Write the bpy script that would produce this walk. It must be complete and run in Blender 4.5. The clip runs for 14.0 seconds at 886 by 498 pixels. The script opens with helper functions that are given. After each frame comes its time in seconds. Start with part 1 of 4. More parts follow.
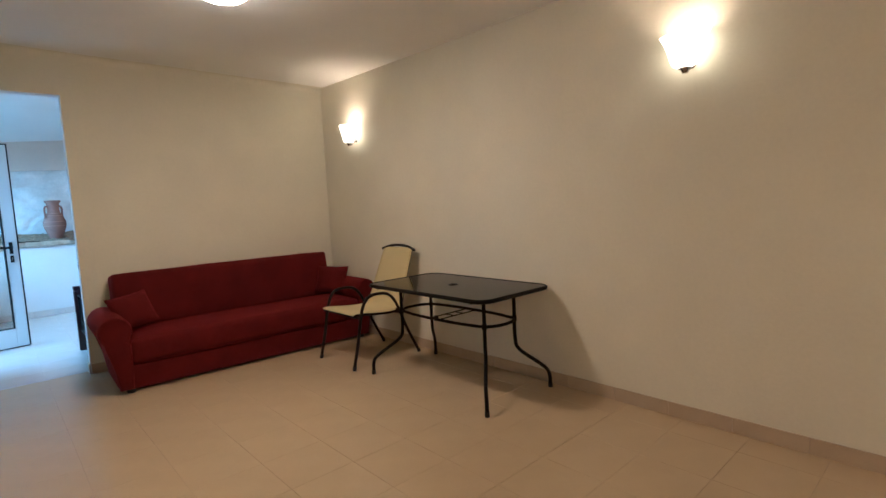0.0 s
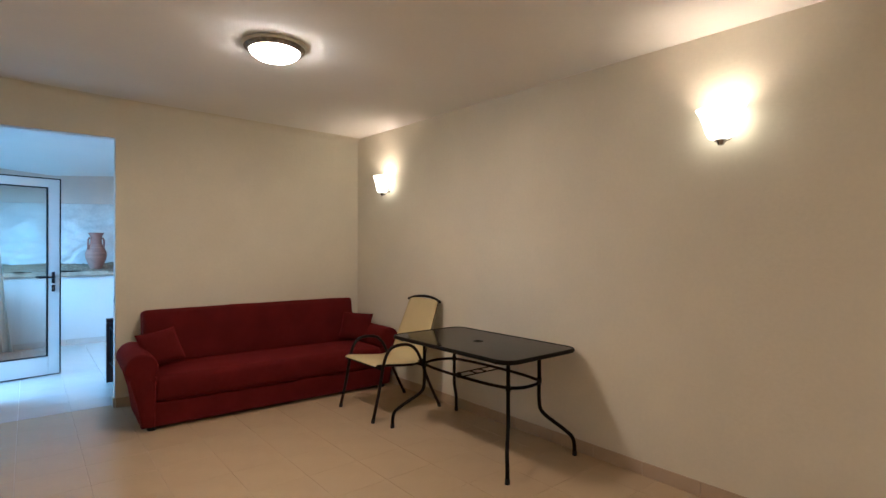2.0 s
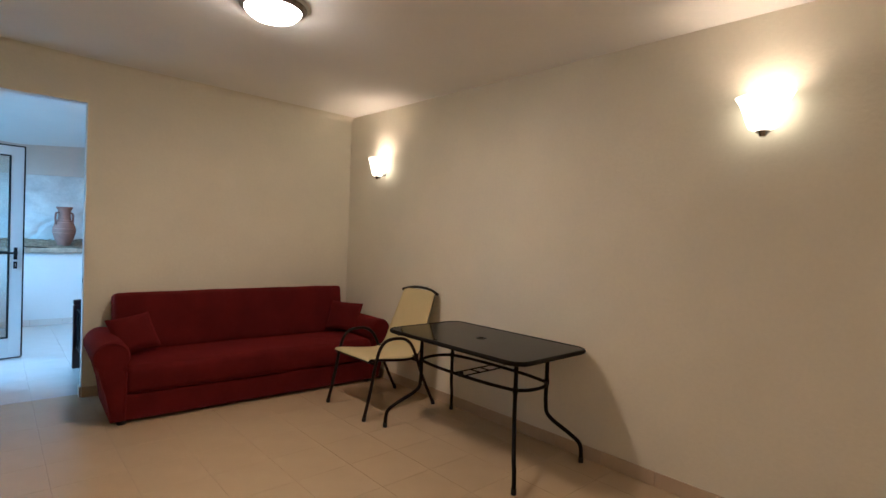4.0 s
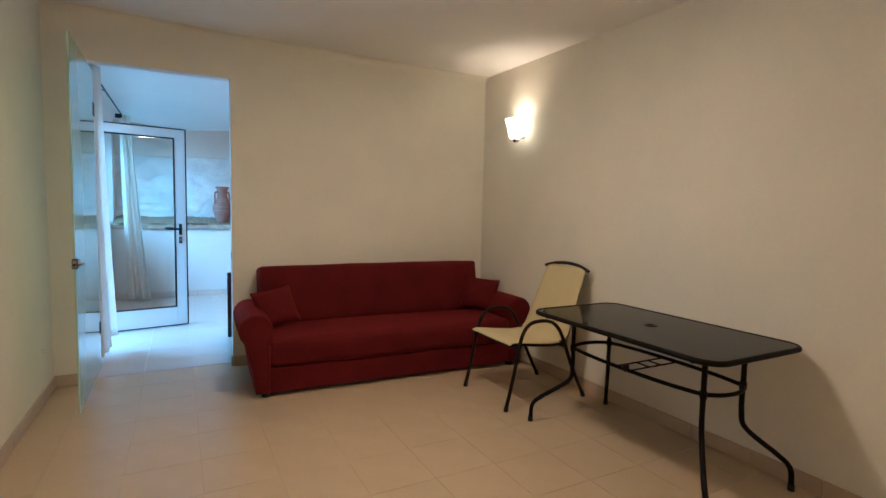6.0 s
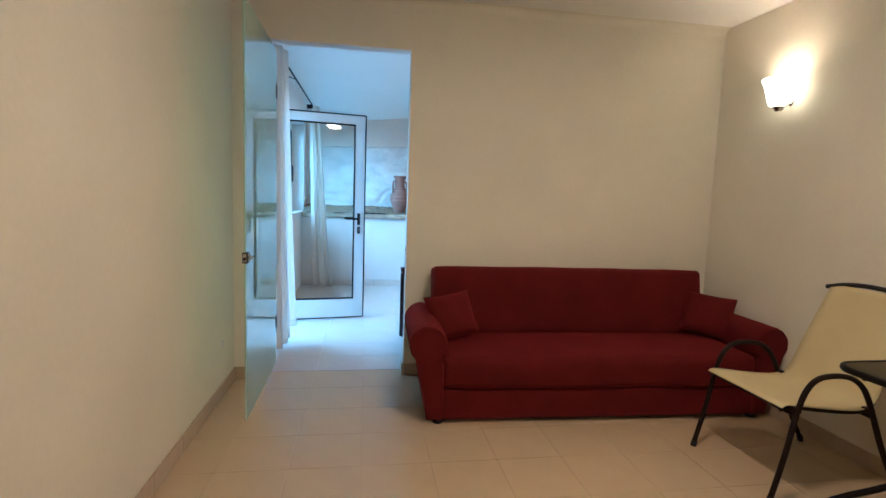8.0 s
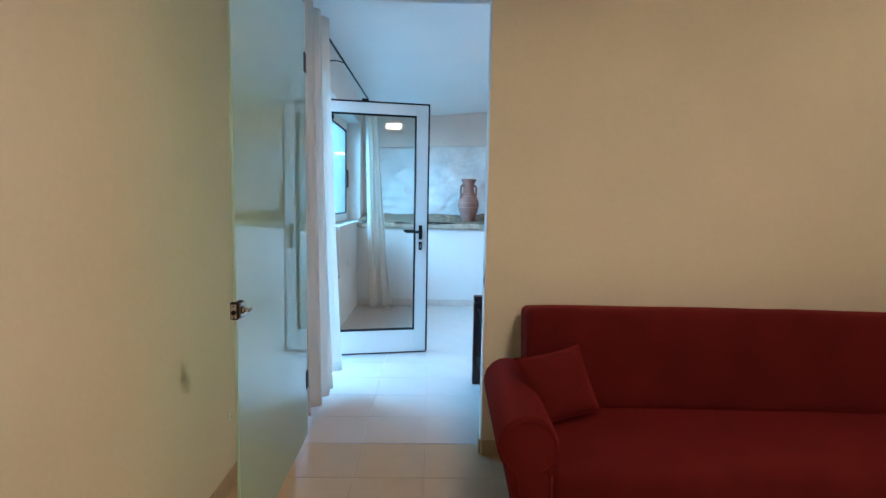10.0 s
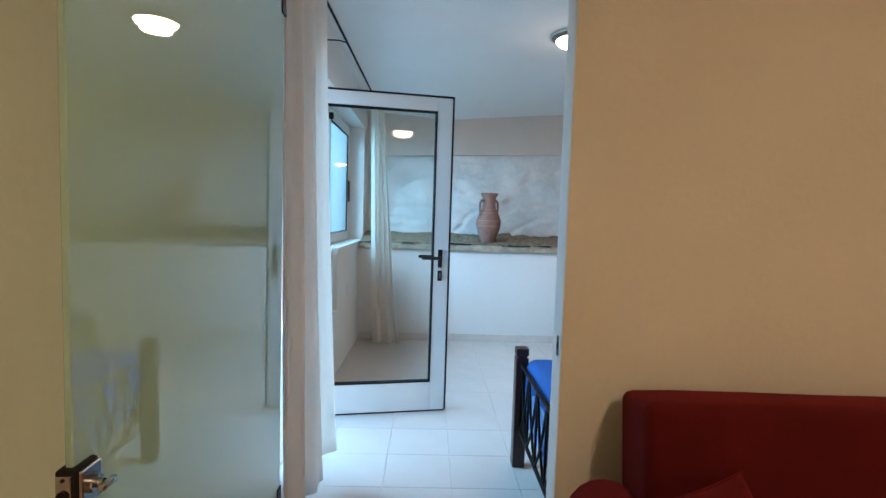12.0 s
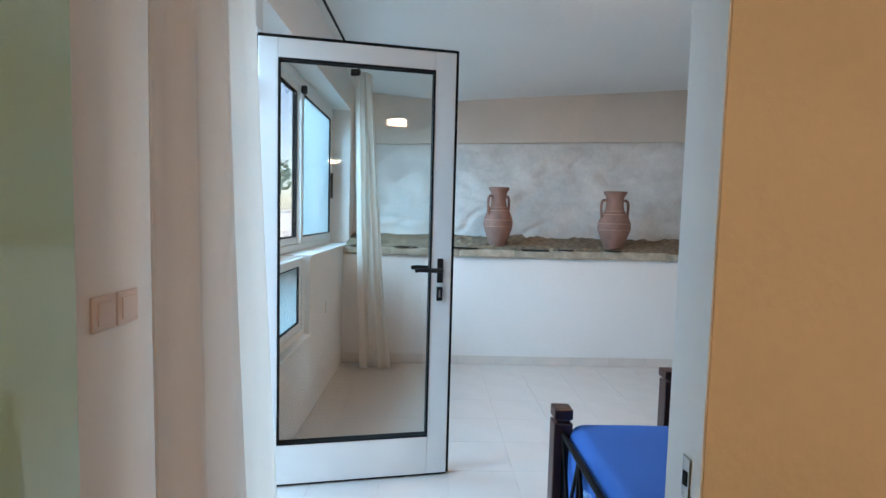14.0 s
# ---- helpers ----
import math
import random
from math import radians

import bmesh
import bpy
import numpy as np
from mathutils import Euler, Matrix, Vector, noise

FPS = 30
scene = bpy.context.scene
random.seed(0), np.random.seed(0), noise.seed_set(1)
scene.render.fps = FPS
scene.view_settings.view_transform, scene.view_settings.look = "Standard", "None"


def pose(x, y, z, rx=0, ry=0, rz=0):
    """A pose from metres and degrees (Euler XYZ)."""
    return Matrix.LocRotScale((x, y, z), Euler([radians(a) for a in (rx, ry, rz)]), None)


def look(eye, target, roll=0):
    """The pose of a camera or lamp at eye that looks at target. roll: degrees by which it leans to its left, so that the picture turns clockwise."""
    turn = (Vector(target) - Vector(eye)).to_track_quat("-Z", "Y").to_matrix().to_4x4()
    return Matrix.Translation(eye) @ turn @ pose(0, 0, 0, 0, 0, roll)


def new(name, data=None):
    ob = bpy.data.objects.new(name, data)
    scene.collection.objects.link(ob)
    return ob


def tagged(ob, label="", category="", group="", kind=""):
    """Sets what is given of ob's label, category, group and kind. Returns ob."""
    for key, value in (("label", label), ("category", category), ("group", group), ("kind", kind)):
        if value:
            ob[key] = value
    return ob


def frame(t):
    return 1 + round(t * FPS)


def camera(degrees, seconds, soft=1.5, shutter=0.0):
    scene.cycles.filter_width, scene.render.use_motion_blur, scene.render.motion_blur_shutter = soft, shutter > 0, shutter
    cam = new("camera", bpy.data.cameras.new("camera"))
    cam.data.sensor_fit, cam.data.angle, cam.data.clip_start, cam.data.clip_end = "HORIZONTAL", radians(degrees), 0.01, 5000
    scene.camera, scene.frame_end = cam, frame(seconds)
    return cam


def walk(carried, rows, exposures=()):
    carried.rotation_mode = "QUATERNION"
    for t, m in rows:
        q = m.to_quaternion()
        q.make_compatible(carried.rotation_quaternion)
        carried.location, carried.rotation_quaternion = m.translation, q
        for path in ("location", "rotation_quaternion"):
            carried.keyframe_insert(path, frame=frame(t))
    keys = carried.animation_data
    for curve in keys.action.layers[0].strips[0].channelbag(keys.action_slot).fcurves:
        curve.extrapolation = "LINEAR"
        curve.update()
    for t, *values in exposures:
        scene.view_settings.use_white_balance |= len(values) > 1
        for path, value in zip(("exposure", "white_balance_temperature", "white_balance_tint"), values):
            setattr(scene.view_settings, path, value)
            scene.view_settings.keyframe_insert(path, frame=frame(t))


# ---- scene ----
cam = camera(83.0, 14.0)
EXPOSURES = [(0.0, 1.98, 4700, 9), (2.6, 1.93, 4650, 10), (5.0, 1.76, 4850, 11), (6.0, 2.0, 4650, 8), (7.5, 2.1, 4650, 7), (9.0, 2.08, 4850, 8), (11.5, 1.76, 5450, 13), (12.5, 1.68, 6000, 18), (13.5, 1.66, 6350, 22), (14.0, 1.7, 6450, 22)]
PATH = [
    (0, (0.626, 0.318, 1.294), (1.968, 1.789, 1.11), -2.8),
    (0.5, (0.619, 0.332, 1.333), (1.917, 1.85, 1.225), -1.6),
    (1, (0.609, 0.355, 1.348), (1.89, 1.891, 1.309), 0.1),
    (1.5, (0.617, 0.334, 1.35), (1.887, 1.878, 1.344), 0.3),
    (2, (0.61, 0.329, 1.357), (1.886, 1.869, 1.358), 0.1),
    (2.5, (0.607, 0.363, 1.361), (1.867, 1.916, 1.365), 1.6),
    (2.7, (0.597, 0.389, 1.36), (1.84, 1.956, 1.361), 1.9),
    (4.8, (0.758, 0.783, 1.332), (2.139, 2.228, 1.273), 2.4),
    (5, (0.793, 0.816, 1.321), (2.082, 2.343, 1.25), 2.2),
    (5.5, (0.817, 0.916, 1.312), (1.908, 2.588, 1.188), 1.6),
    (6, (0.813, 1.062, 1.303), (1.742, 2.826, 1.151), 1.2),
    (6.5, (0.81, 1.212, 1.321), (1.587, 3.047, 1.155), 1.6),
    (7, (0.834, 1.393, 1.304), (1.437, 3.291, 1.116), 2.6),
    (7.5, (0.886, 1.596, 1.314), (1.281, 3.546, 1.113), 1.7),
    (8, (0.885, 1.837, 1.303), (1.195, 3.802, 1.098), 2.0),
    (8.5, (0.866, 2.111, 1.332), (1.144, 4.081, 1.124), 1.9),
    (9, (0.887, 2.38, 1.32), (1.103, 4.357, 1.107), 2.0),
    (9.2, (0.934, 2.494, 1.318), (1.031, 4.481, 1.103), 1.3),
    (11.3, (0.801, 3.465, 1.33), (0.842, 5.459, 1.185), 1.0),
    (11.5, (0.794, 3.557, 1.323), (0.847, 5.551, 1.186), 1.3),
    (12, (0.748, 3.818, 1.331), (0.801, 5.812, 1.199), 1.8),
    (12.5, (0.712, 4.01, 1.338), (0.816, 6.002, 1.212), 1.5),
    (13, (0.747, 4.241, 1.314), (0.856, 6.234, 1.19), 1.3),
    (13.5, (0.783, 4.448, 1.322), (0.857, 6.443, 1.196), 1.5),
    (14, (0.773, 4.69, 1.313), (0.820, 6.685, 1.183), 1.5),
]
walk(cam, [(t, look(eye, target, roll)) for t, eye, target, roll in PATH],
     exposures=EXPOSURES)

# ---- world, large lights ----
world = bpy.data.worlds.new("world")
scene.world = world
world.use_nodes = True
wn = world.node_tree
sky = wn.nodes.new("ShaderNodeTexSky")
sky.sky_type, sky.sun_disc, sky.sun_elevation, sky.sun_rotation = "NISHITA", False, radians(50), radians(120)
wn.links.new(sky.outputs[0], wn.nodes["Background"].inputs[0])
wn.nodes["Background"].inputs[1].default_value = 0.15


def lamp(name, kind, m, power, colour, **more):
    data = bpy.data.lights.new(name, kind)
    data.energy, data.color = power, colour
    for k, v in more.items():
        if k == "radius":
            data.shadow_soft_size = v
        if k == "size":
            data.shape, data.size, data.size_y = "RECTANGLE", v[0], v[1]
        if k == "disk":
            data.shape, data.size = "DISK", v
        if k == "angle":
            data.angle = radians(v)
        if k == "spread":
            data.spread = radians(v)
    ob = new(name, data)
    ob.matrix_world = m
    return ob


WARM = (1.0, 0.59, 0.298)
DAY = (0.36, 0.735, 1.0)
lamp("sun", "SUN", look((6, 3, 9), (0, 0, 0)), 2.5, (1, 0.95, 0.88), angle=0.5)
lamp("open_sky_light", "AREA", look((-2.4, 7.1, 3.0), (1.0, 7.1, 0.75)), 200, DAY, size=(4.2, 2.6))
LAMP_MAIN = (1.73, 3.24)
LAMP_BED = (1.76, 7.5)
SCONCES = (1.41, 4.64)

# ---- materials ----


def material(name, colour, rough=0.6, metal=0.0, spots=0.0, scale=6.0, bump=0.0, fine=120.0, per=0.0, spec=0.5, dark=None):
    """A surface with large and fine variation; spots: how far colour wanders; per: how far single pieces differ."""
    m = bpy.data.materials.new(name)
    m.use_nodes = True
    nt = m.node_tree
    b = nt.nodes["Principled BSDF"]
    b.inputs["Base Color"].default_value = (*colour, 1)
    b.inputs["Roughness"].default_value = rough
    b.inputs["Metallic"].default_value = metal
    b.inputs["Specular IOR Level"].default_value = spec
    tc = nt.nodes.new("ShaderNodeTexCoord")
    if spots or per:
        n1 = nt.nodes.new("ShaderNodeTexNoise")
        n1.inputs["Scale"].default_value, n1.inputs["Detail"].default_value = scale, 6
        n2 = nt.nodes.new("ShaderNodeTexNoise")
        n2.inputs["Scale"].default_value, n2.inputs["Detail"].default_value = fine, 3
        nt.links.new(tc.outputs["Object"], n1.inputs[0])
        nt.links.new(tc.outputs["Object"], n2.inputs[0])
        mix = nt.nodes.new("ShaderNodeMath")
        mix.operation = "MULTIPLY_ADD"
        mix.inputs[1].default_value = 0.35
        nt.links.new(n2.outputs[0], mix.inputs[0])
        nt.links.new(n1.outputs[0], mix.inputs[2])
        last = mix.outputs[0]
        if per:
            oi = nt.nodes.new("ShaderNodeObjectInfo")
            add = nt.nodes.new("ShaderNodeMath")
            add.operation = "MULTIPLY_ADD"
            add.inputs[1].default_value = per
            nt.links.new(oi.outputs["Random"], add.inputs[0])
            nt.links.new(last, add.inputs[2])
            last = add.outputs[0]
        ramp = nt.nodes.new("ShaderNodeMapRange")
        ramp.inputs["From Min"].default_value, ramp.inputs["From Max"].default_value = 0.4, 0.95 + per
        nt.links.new(last, ramp.inputs[0])
        cm = nt.nodes.new("ShaderNodeMix")
        cm.data_type = "RGBA"
        lo = dark if dark else tuple(c * (1 - spots) for c in colour)
        cm.inputs[6].default_value = (*lo, 1)
        cm.inputs[7].default_value = (*[min(1, c * (1 + 0.4 * spots)) for c in colour], 1)
        nt.links.new(ramp.outputs[0], cm.inputs[0])
        nt.links.new(cm.outputs[2], b.inputs["Base Color"])
    if bump:
        n3 = nt.nodes.new("ShaderNodeTexNoise")
        n3.inputs["Scale"].default_value, n3.inputs["Detail"].default_value = fine, 4
        nt.links.new(tc.outputs["Object"], n3.inputs[0])
        bp = nt.nodes.new("ShaderNodeBump")
        bp.inputs["Strength"].default_value, bp.inputs["Distance"].default_value = bump, 0.01
        nt.links.new(n3.outputs[0], bp.inputs["Height"])
        nt.links.new(bp.outputs[0], b.inputs["Normal"])
    return m


def glow(name, colour, strength):
    m = material(name, (0.8, 0.8, 0.8), 0.3)
    b = m.node_tree.nodes["Principled BSDF"]
    b.inputs["Emission Color"].default_value = (*colour, 1)
    b.inputs["Emission Strength"].default_value = strength
    return m


def glass(name, tint, gloss=0.08, frost=0.0, edge=4.0):
    """A thin pane: mostly clear, with Fresnel reflection; frost: the share that scatters."""
    m = bpy.data.materials.new(name)
    m.use_nodes = True
    nt = m.node_tree
    nt.nodes.remove(nt.nodes["Principled BSDF"])
    out = nt.nodes["Material Output"]
    tr = nt.nodes.new("ShaderNodeBsdfTransparent")
    tr.inputs[0].default_value = (*tint, 1)
    last = tr.outputs[0]
    if frost:
        df, tl = nt.nodes.new("ShaderNodeBsdfDiffuse"), nt.nodes.new("ShaderNodeBsdfTranslucent")
        df.inputs[0].default_value = tl.inputs[0].default_value = (*tint, 1)
        a = nt.nodes.new("ShaderNodeMixShader")
        nt.links.new(df.outputs[0], a.inputs[1])
        nt.links.new(tl.outputs[0], a.inputs[2])
        c = nt.nodes.new("ShaderNodeMixShader")
        c.inputs[0].default_value = frost
        nt.links.new(last, c.inputs[1])
        nt.links.new(a.outputs[0], c.inputs[2])
        last = c.outputs[0]
    gl = nt.nodes.new("ShaderNodeBsdfGlossy")
    gl.inputs["Roughness"].default_value = 0.01
    lw = nt.nodes.new("ShaderNodeLayerWeight")
    lw.inputs[0].default_value = 0.5
    pw = nt.nodes.new("ShaderNodeMath")
    pw.operation = "POWER"
    pw.inputs[1].default_value = edge
    ad = nt.nodes.new("ShaderNodeMath")
    ad.operation, ad.use_clamp = "MULTIPLY_ADD", True
    ad.inputs[1].default_value, ad.inputs[2].default_value = 0.92, gloss
    nt.links.new(lw.outputs["Facing"], pw.inputs[0])
    nt.links.new(pw.outputs[0], ad.inputs[0])
    mx = nt.nodes.new("ShaderNodeMixShader")
    nt.links.new(ad.outputs[0], mx.inputs[0])
    nt.links.new(last, mx.inputs[1])
    nt.links.new(gl.outputs[0], mx.inputs[2])
    nt.links.new(mx.outputs[0], out.inputs[0])
    return m




def cloth(name, colour):
    """Thin woven cloth that lets part of the light through."""
    m = material(name, colour, 0.95, spots=0.07, scale=6, bump=0.3, fine=300, spec=0.1)
    nt = m.node_tree
    b, out = nt.nodes["Principled BSDF"], nt.nodes["Material Output"]
    tl, mx = nt.nodes.new("ShaderNodeBsdfTranslucent"), nt.nodes.new("ShaderNodeMixShader")
    tl.inputs[0].default_value = (*colour, 1)
    mx.inputs[0].default_value = 0.58
    nt.links.new(b.outputs[0], mx.inputs[1])
    nt.links.new(tl.outputs[0], mx.inputs[2])
    nt.links.new(mx.outputs[0], out.inputs[0])
    return m


PLASTER = material("plaster_cream", (0.74, 0.695, 0.57), 0.85, spots=0.08, scale=1.9, bump=0.16, fine=45)
PAINT_WHITE = material("jamb_paint", (0.80, 0.80, 0.77), 0.8, spots=0.04, scale=2, bump=0.05, fine=45)
PLASTER_WHITE = material("plaster_white", (0.79, 0.755, 0.71), 0.85, spots=0.05, scale=1.5, bump=0.10, fine=45)
PLASTER_BAND = material("plaster_sand", (0.68, 0.58, 0.49), 0.9, spots=0.08, scale=2, bump=0.1, fine=45)
CEIL = material("ceiling_paint", (0.85, 0.83, 0.79), 0.9, spots=0.05, scale=1.2, bump=0.06, fine=40)
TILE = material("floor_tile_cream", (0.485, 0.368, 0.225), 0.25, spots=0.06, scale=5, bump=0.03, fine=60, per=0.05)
# bedroom copy of the cream tile, with the daylight there put into its paler colour
TILE_DAYLIT = material("floor_tile_daylit", (0.55, 0.485, 0.435), 0.20, spots=0.06, scale=5, bump=0.03, fine=60, per=0.05)
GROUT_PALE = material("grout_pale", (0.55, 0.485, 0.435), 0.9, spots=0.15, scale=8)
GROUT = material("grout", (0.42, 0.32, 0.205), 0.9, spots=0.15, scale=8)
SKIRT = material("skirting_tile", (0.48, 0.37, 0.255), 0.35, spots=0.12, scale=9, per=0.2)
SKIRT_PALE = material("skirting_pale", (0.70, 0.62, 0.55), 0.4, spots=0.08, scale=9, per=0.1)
FABRIC = material("red_fabric", (0.105, 0.0075, 0.007), 0.95, spots=0.28, scale=5, bump=0.5, fine=420, spec=0.15)
fb = FABRIC.node_tree.nodes["Principled BSDF"]
fb.inputs["Sheen Weight"].default_value, fb.inputs["Sheen Roughness"].default_value = 0.40, 0.40
fb.inputs["Sheen Tint"].default_value = (0.60, 0.05, 0.04, 1)
BLACK = material("black_metal", (0.006, 0.0045, 0.004), 0.5, spots=0.3, scale=20, bump=0.1, fine=200, spec=0.1)
BROWN_METAL = material("bronze_tube", (0.013, 0.007, 0.005), 0.45, spots=0.3, scale=20, spec=0.15)
PLASTIC = material("black_plastic", (0.012, 0.012, 0.012), 0.5, spots=0.1, scale=30, spec=0.25)
TABLEGLASS = material("smoked_glass_top", (0.010, 0.010, 0.009), 0.08, spots=0.2, scale=3, spec=0.1)
SLING = material("cream_sling", (0.60, 0.50, 0.26), 0.85, spots=0.08, scale=5, bump=0.4, fine=350)
ALU = material("white_aluminium", (0.80, 0.81, 0.78), 0.35, spots=0.03, scale=5)
RUBBER = material("black_gasket", (0.010, 0.010, 0.010), 0.8, spots=0.2, scale=30, spec=0.15)
CHROME = material("chrome", (0.42, 0.41, 0.40), 0.15, metal=1.0, spots=0.1, scale=20)
CURTAIN = cloth("curtain_cloth", (0.90, 0.86, 0.80))
TERRA = material("terracotta", (0.30, 0.15, 0.11), 0.8, spots=0.3, scale=12, bump=0.3, fine=90, dark=(0.20, 0.11, 0.085))
TERRA_LIGHT = material("terracotta_pale", (0.45, 0.25, 0.18), 0.85, spots=0.25, scale=14, bump=0.3, fine=90)
ROCK = material("whitewashed_rock", (0.72, 0.69, 0.645), 0.95, spots=0.24, scale=4.2, bump=0.5, fine=30)
LEDGE = material("ledge_stone", (0.27, 0.195, 0.125), 0.95, spots=0.6, scale=22, bump=1.0, fine=70)
LEDGE_EDGE = material("ledge_mortar", (0.47, 0.39, 0.29), 0.95, spots=0.45, scale=12, bump=0.6, fine=60)
WOOD = material("dark_wood", (0.042, 0.014, 0.011), 0.35, spots=0.35, scale=8, bump=0.1, fine=60)
BLUE = material("blue_sheet", (0.035, 0.115, 0.36), 0.85, spots=0.12, scale=5, bump=0.3, fine=200, spec=0.2)
DEEPBLUE = material("patterned_blue", (0.02, 0.05, 0.22), 0.9, spots=0.6, scale=30, dark=(0.25, 0.4, 0.6))
PATINA = material("patina_ring", (0.30, 0.27, 0.22), 0.5, metal=0.6, spots=0.6, scale=40, bump=0.5, fine=60)
LAMPGLASS = glow("lit_dome_glass", (1.0, 0.74, 0.46), 22)
SCONCEGLASS = glow("lit_sconce_glass", (1.0, 0.74, 0.42), 1.4)
SWITCH = material("switch_plastic", (0.70, 0.56, 0.48), 0.4, spots=0.05, scale=9)
CLEAR = glass("clear_pane", (0.89, 0.90, 0.885), 0.03)
FROSTPANE = glass("frosted_pane", (0.54, 0.61, 0.62), 0.0, frost=0.85)
GREENGLASS = glass("sandblasted_green_glass", (0.57, 0.75, 0.63), 0.08, frost=0.93, edge=3.0)
GROUND = material("yard_concrete", (0.40, 0.38, 0.35), 0.9, spots=0.2, scale=1.5, bump=0.2, fine=20)
OUTWALL = material("outside_white_wall", (0.78, 0.78, 0.76), 0.9, spots=0.1, scale=1.5, bump=0.2, fine=20)
LEAF = material("leaf", (0.06, 0.13, 0.03), 0.6, spots=0.4, scale=4)
BARK = material("bark", (0.16, 0.11, 0.07), 0.9, spots=0.4, scale=8, bump=0.6, fine=30)

# ---- mesh helpers ----


def thing(name, at=(0, 0, 0), **tags):
    ob = new(name)
    ob.location = at
    return tagged(ob, **tags)


def part(name, bm, mat, parent=None, label="", smooth=0, **tags):
    boxy = id(bm) in BOXY
    BOXY.discard(id(bm))
    if not smooth and not boxy:
        smooth = 50
    me = bpy.data.meshes.new(name)
    bmesh.ops.recalc_face_normals(bm, faces=bm.faces)
    bm.to_mesh(me)
    bm.free()
    me.materials.append(mat)
    if smooth:
        me.shade_smooth()
        me.set_sharp_from_angle(angle=radians(smooth))
    ob = new(name, me)
    if parent:
        ob.parent = parent
    return tagged(ob, label=label, **tags)


def box(bm, a, b, bev=0.0, seg=2):
    m = Matrix.Translation([(p + q) / 2 for p, q in zip(a, b)]) @ Matrix.Diagonal((*[abs(q - p) for p, q in zip(a, b)], 1))
    made = bmesh.ops.create_cube(bm, size=1, matrix=m)
    if bev:
        edges = list({e for v in made["verts"] for e in v.link_edges})
        bmesh.ops.bevel(bm, geom=edges, offset=bev, segments=seg, profile=0.5, affect="EDGES")
    return bm


BOXY = set()


def bx(*boxes, bev=0.0, seg=2):
    bm = bmesh.new()
    BOXY.add(id(bm))
    for a, b in boxes:
        box(bm, a, b, bev, seg)
    return bm


def tube(bm, pts, r, n=10, closed=False):
    pts = [Vector(p) for p in pts]
    k = len(pts)
    rings, up = [], None
    for i, p in enumerate(pts):
        a = pts[i - 1] if (i or closed) else p
        c = pts[(i + 1) % k] if (i < k - 1 or closed) else p
        d = (c - a).normalized()
        if up is None:
            up = d.orthogonal().normalized()
        up = (up - d * up.dot(d)).normalized()
        side = d.cross(up)
        rings.append([bm.verts.new(p + r * (math.cos(t) * up + math.sin(t) * side)) for t in (2 * math.pi * j / n for j in range(n))])
    for i in range(k if closed else k - 1):
        A, B = rings[i], rings[(i + 1) % k]
        if closed and i == k - 1:
            s = min(range(n), key=lambda q: (B[q].co - A[0].co).length)
            B = B[s:] + B[:s]
        for j in range(n):
            bm.faces.new((A[j], A[(j + 1) % n], B[(j + 1) % n], B[j]))
    if not closed:
        bm.faces.new(rings[0][::-1])
        bm.faces.new(rings[-1])
    return bm


def curve(pts, n=6):
    """A smooth line through the points."""
    P = [Vector(p) for p in pts]
    P = [2 * P[0] - P[1]] + P + [2 * P[-1] - P[-2]]
    out = []
    for i in range(1, len(P) - 2):
        a, b, c, d = P[i - 1:i + 3]
        for j in range(n):
            t = j / n
            out.append(0.5 * (2 * b + (c - a) * t + (2 * a - 5 * b + 4 * c - d) * t * t + (3 * b - a - 3 * c + d) * t ** 3))
    return out + [P[-2]]


def lathe(bm, profile, at=(0, 0, 0), n=32, wave=None):
    rings = []
    for r, z in profile:
        row = []
        for j in range(n):
            t = 2 * math.pi * j / n
            rr = r * (1 + (wave(t, z) if wave else 0))
            row.append(bm.verts.new((at[0] + rr * math.cos(t), at[1] + rr * math.sin(t), at[2] + z)))
        rings.append(row)
    for A, B in zip(rings, rings[1:]):
        for j in range(n):
            bm.faces.new((A[j], A[(j + 1) % n], B[(j + 1) % n], B[j]))
    return bm


def extrude_y(bm, prof, y0, y1, bev=0.0):
    A = [bm.verts.new((x, y0, z)) for x, z in prof]
    B = [bm.verts.new((x, y1, z)) for x, z in prof]
    n = len(prof)
    f0, f1 = bm.faces.new(A), bm.faces.new(B[::-1])
    for i in range(n):
        bm.faces.new((A[i], B[i], B[(i + 1) % n], A[(i + 1) % n]))
    if bev:
        bmesh.ops.bevel(bm, geom=list(f0.edges) + list(f1.edges), offset=bev, segments=3, profile=0.5, affect="EDGES")
    return bm


def sheet(bm, f, nu, nv):
    """A grid of points f(u, v)."""
    g = [[bm.verts.new(f(i / nu, j / nv)) for j in range(nv + 1)] for i in range(nu + 1)]
    for i in range(nu):
        for j in range(nv):
            bm.faces.new((g[i][j], g[i + 1][j], g[i + 1][j + 1], g[i][j + 1]))
    return bm


# ---- structure ----
XR = 3.465          # east wall of the sitting room
YB = -3.2           # wall behind
YW = 5.40           # partition, face towards the sitting room
TH = 0.107           # its thickness
OX0, OX1, OZ = 0.195, 1.185, 2.305   # doorway
XE = 4.1            # east wall of the bedroom
YN, YR = 9.10, 9.66  # low wall and rock behind the ledge
DY0, DY1, DZ = 6.18, 7.03, 2.27     # garden door in the west wall


def yface(x):
    return YW if x < OX1 else YW - 0.12 * (x - OX1) / (XR - OX1)


bm = bx(((-0.02, YB, -0.10), (XR, YW + TH, -0.006)), ((-0.02, YW + TH, -0.10), (XE, YN, -0.006)))
floor = part("floor", bm, GROUT, smooth=0, kind="structure", label="cream ceramic tiled floor with thin darker joints")

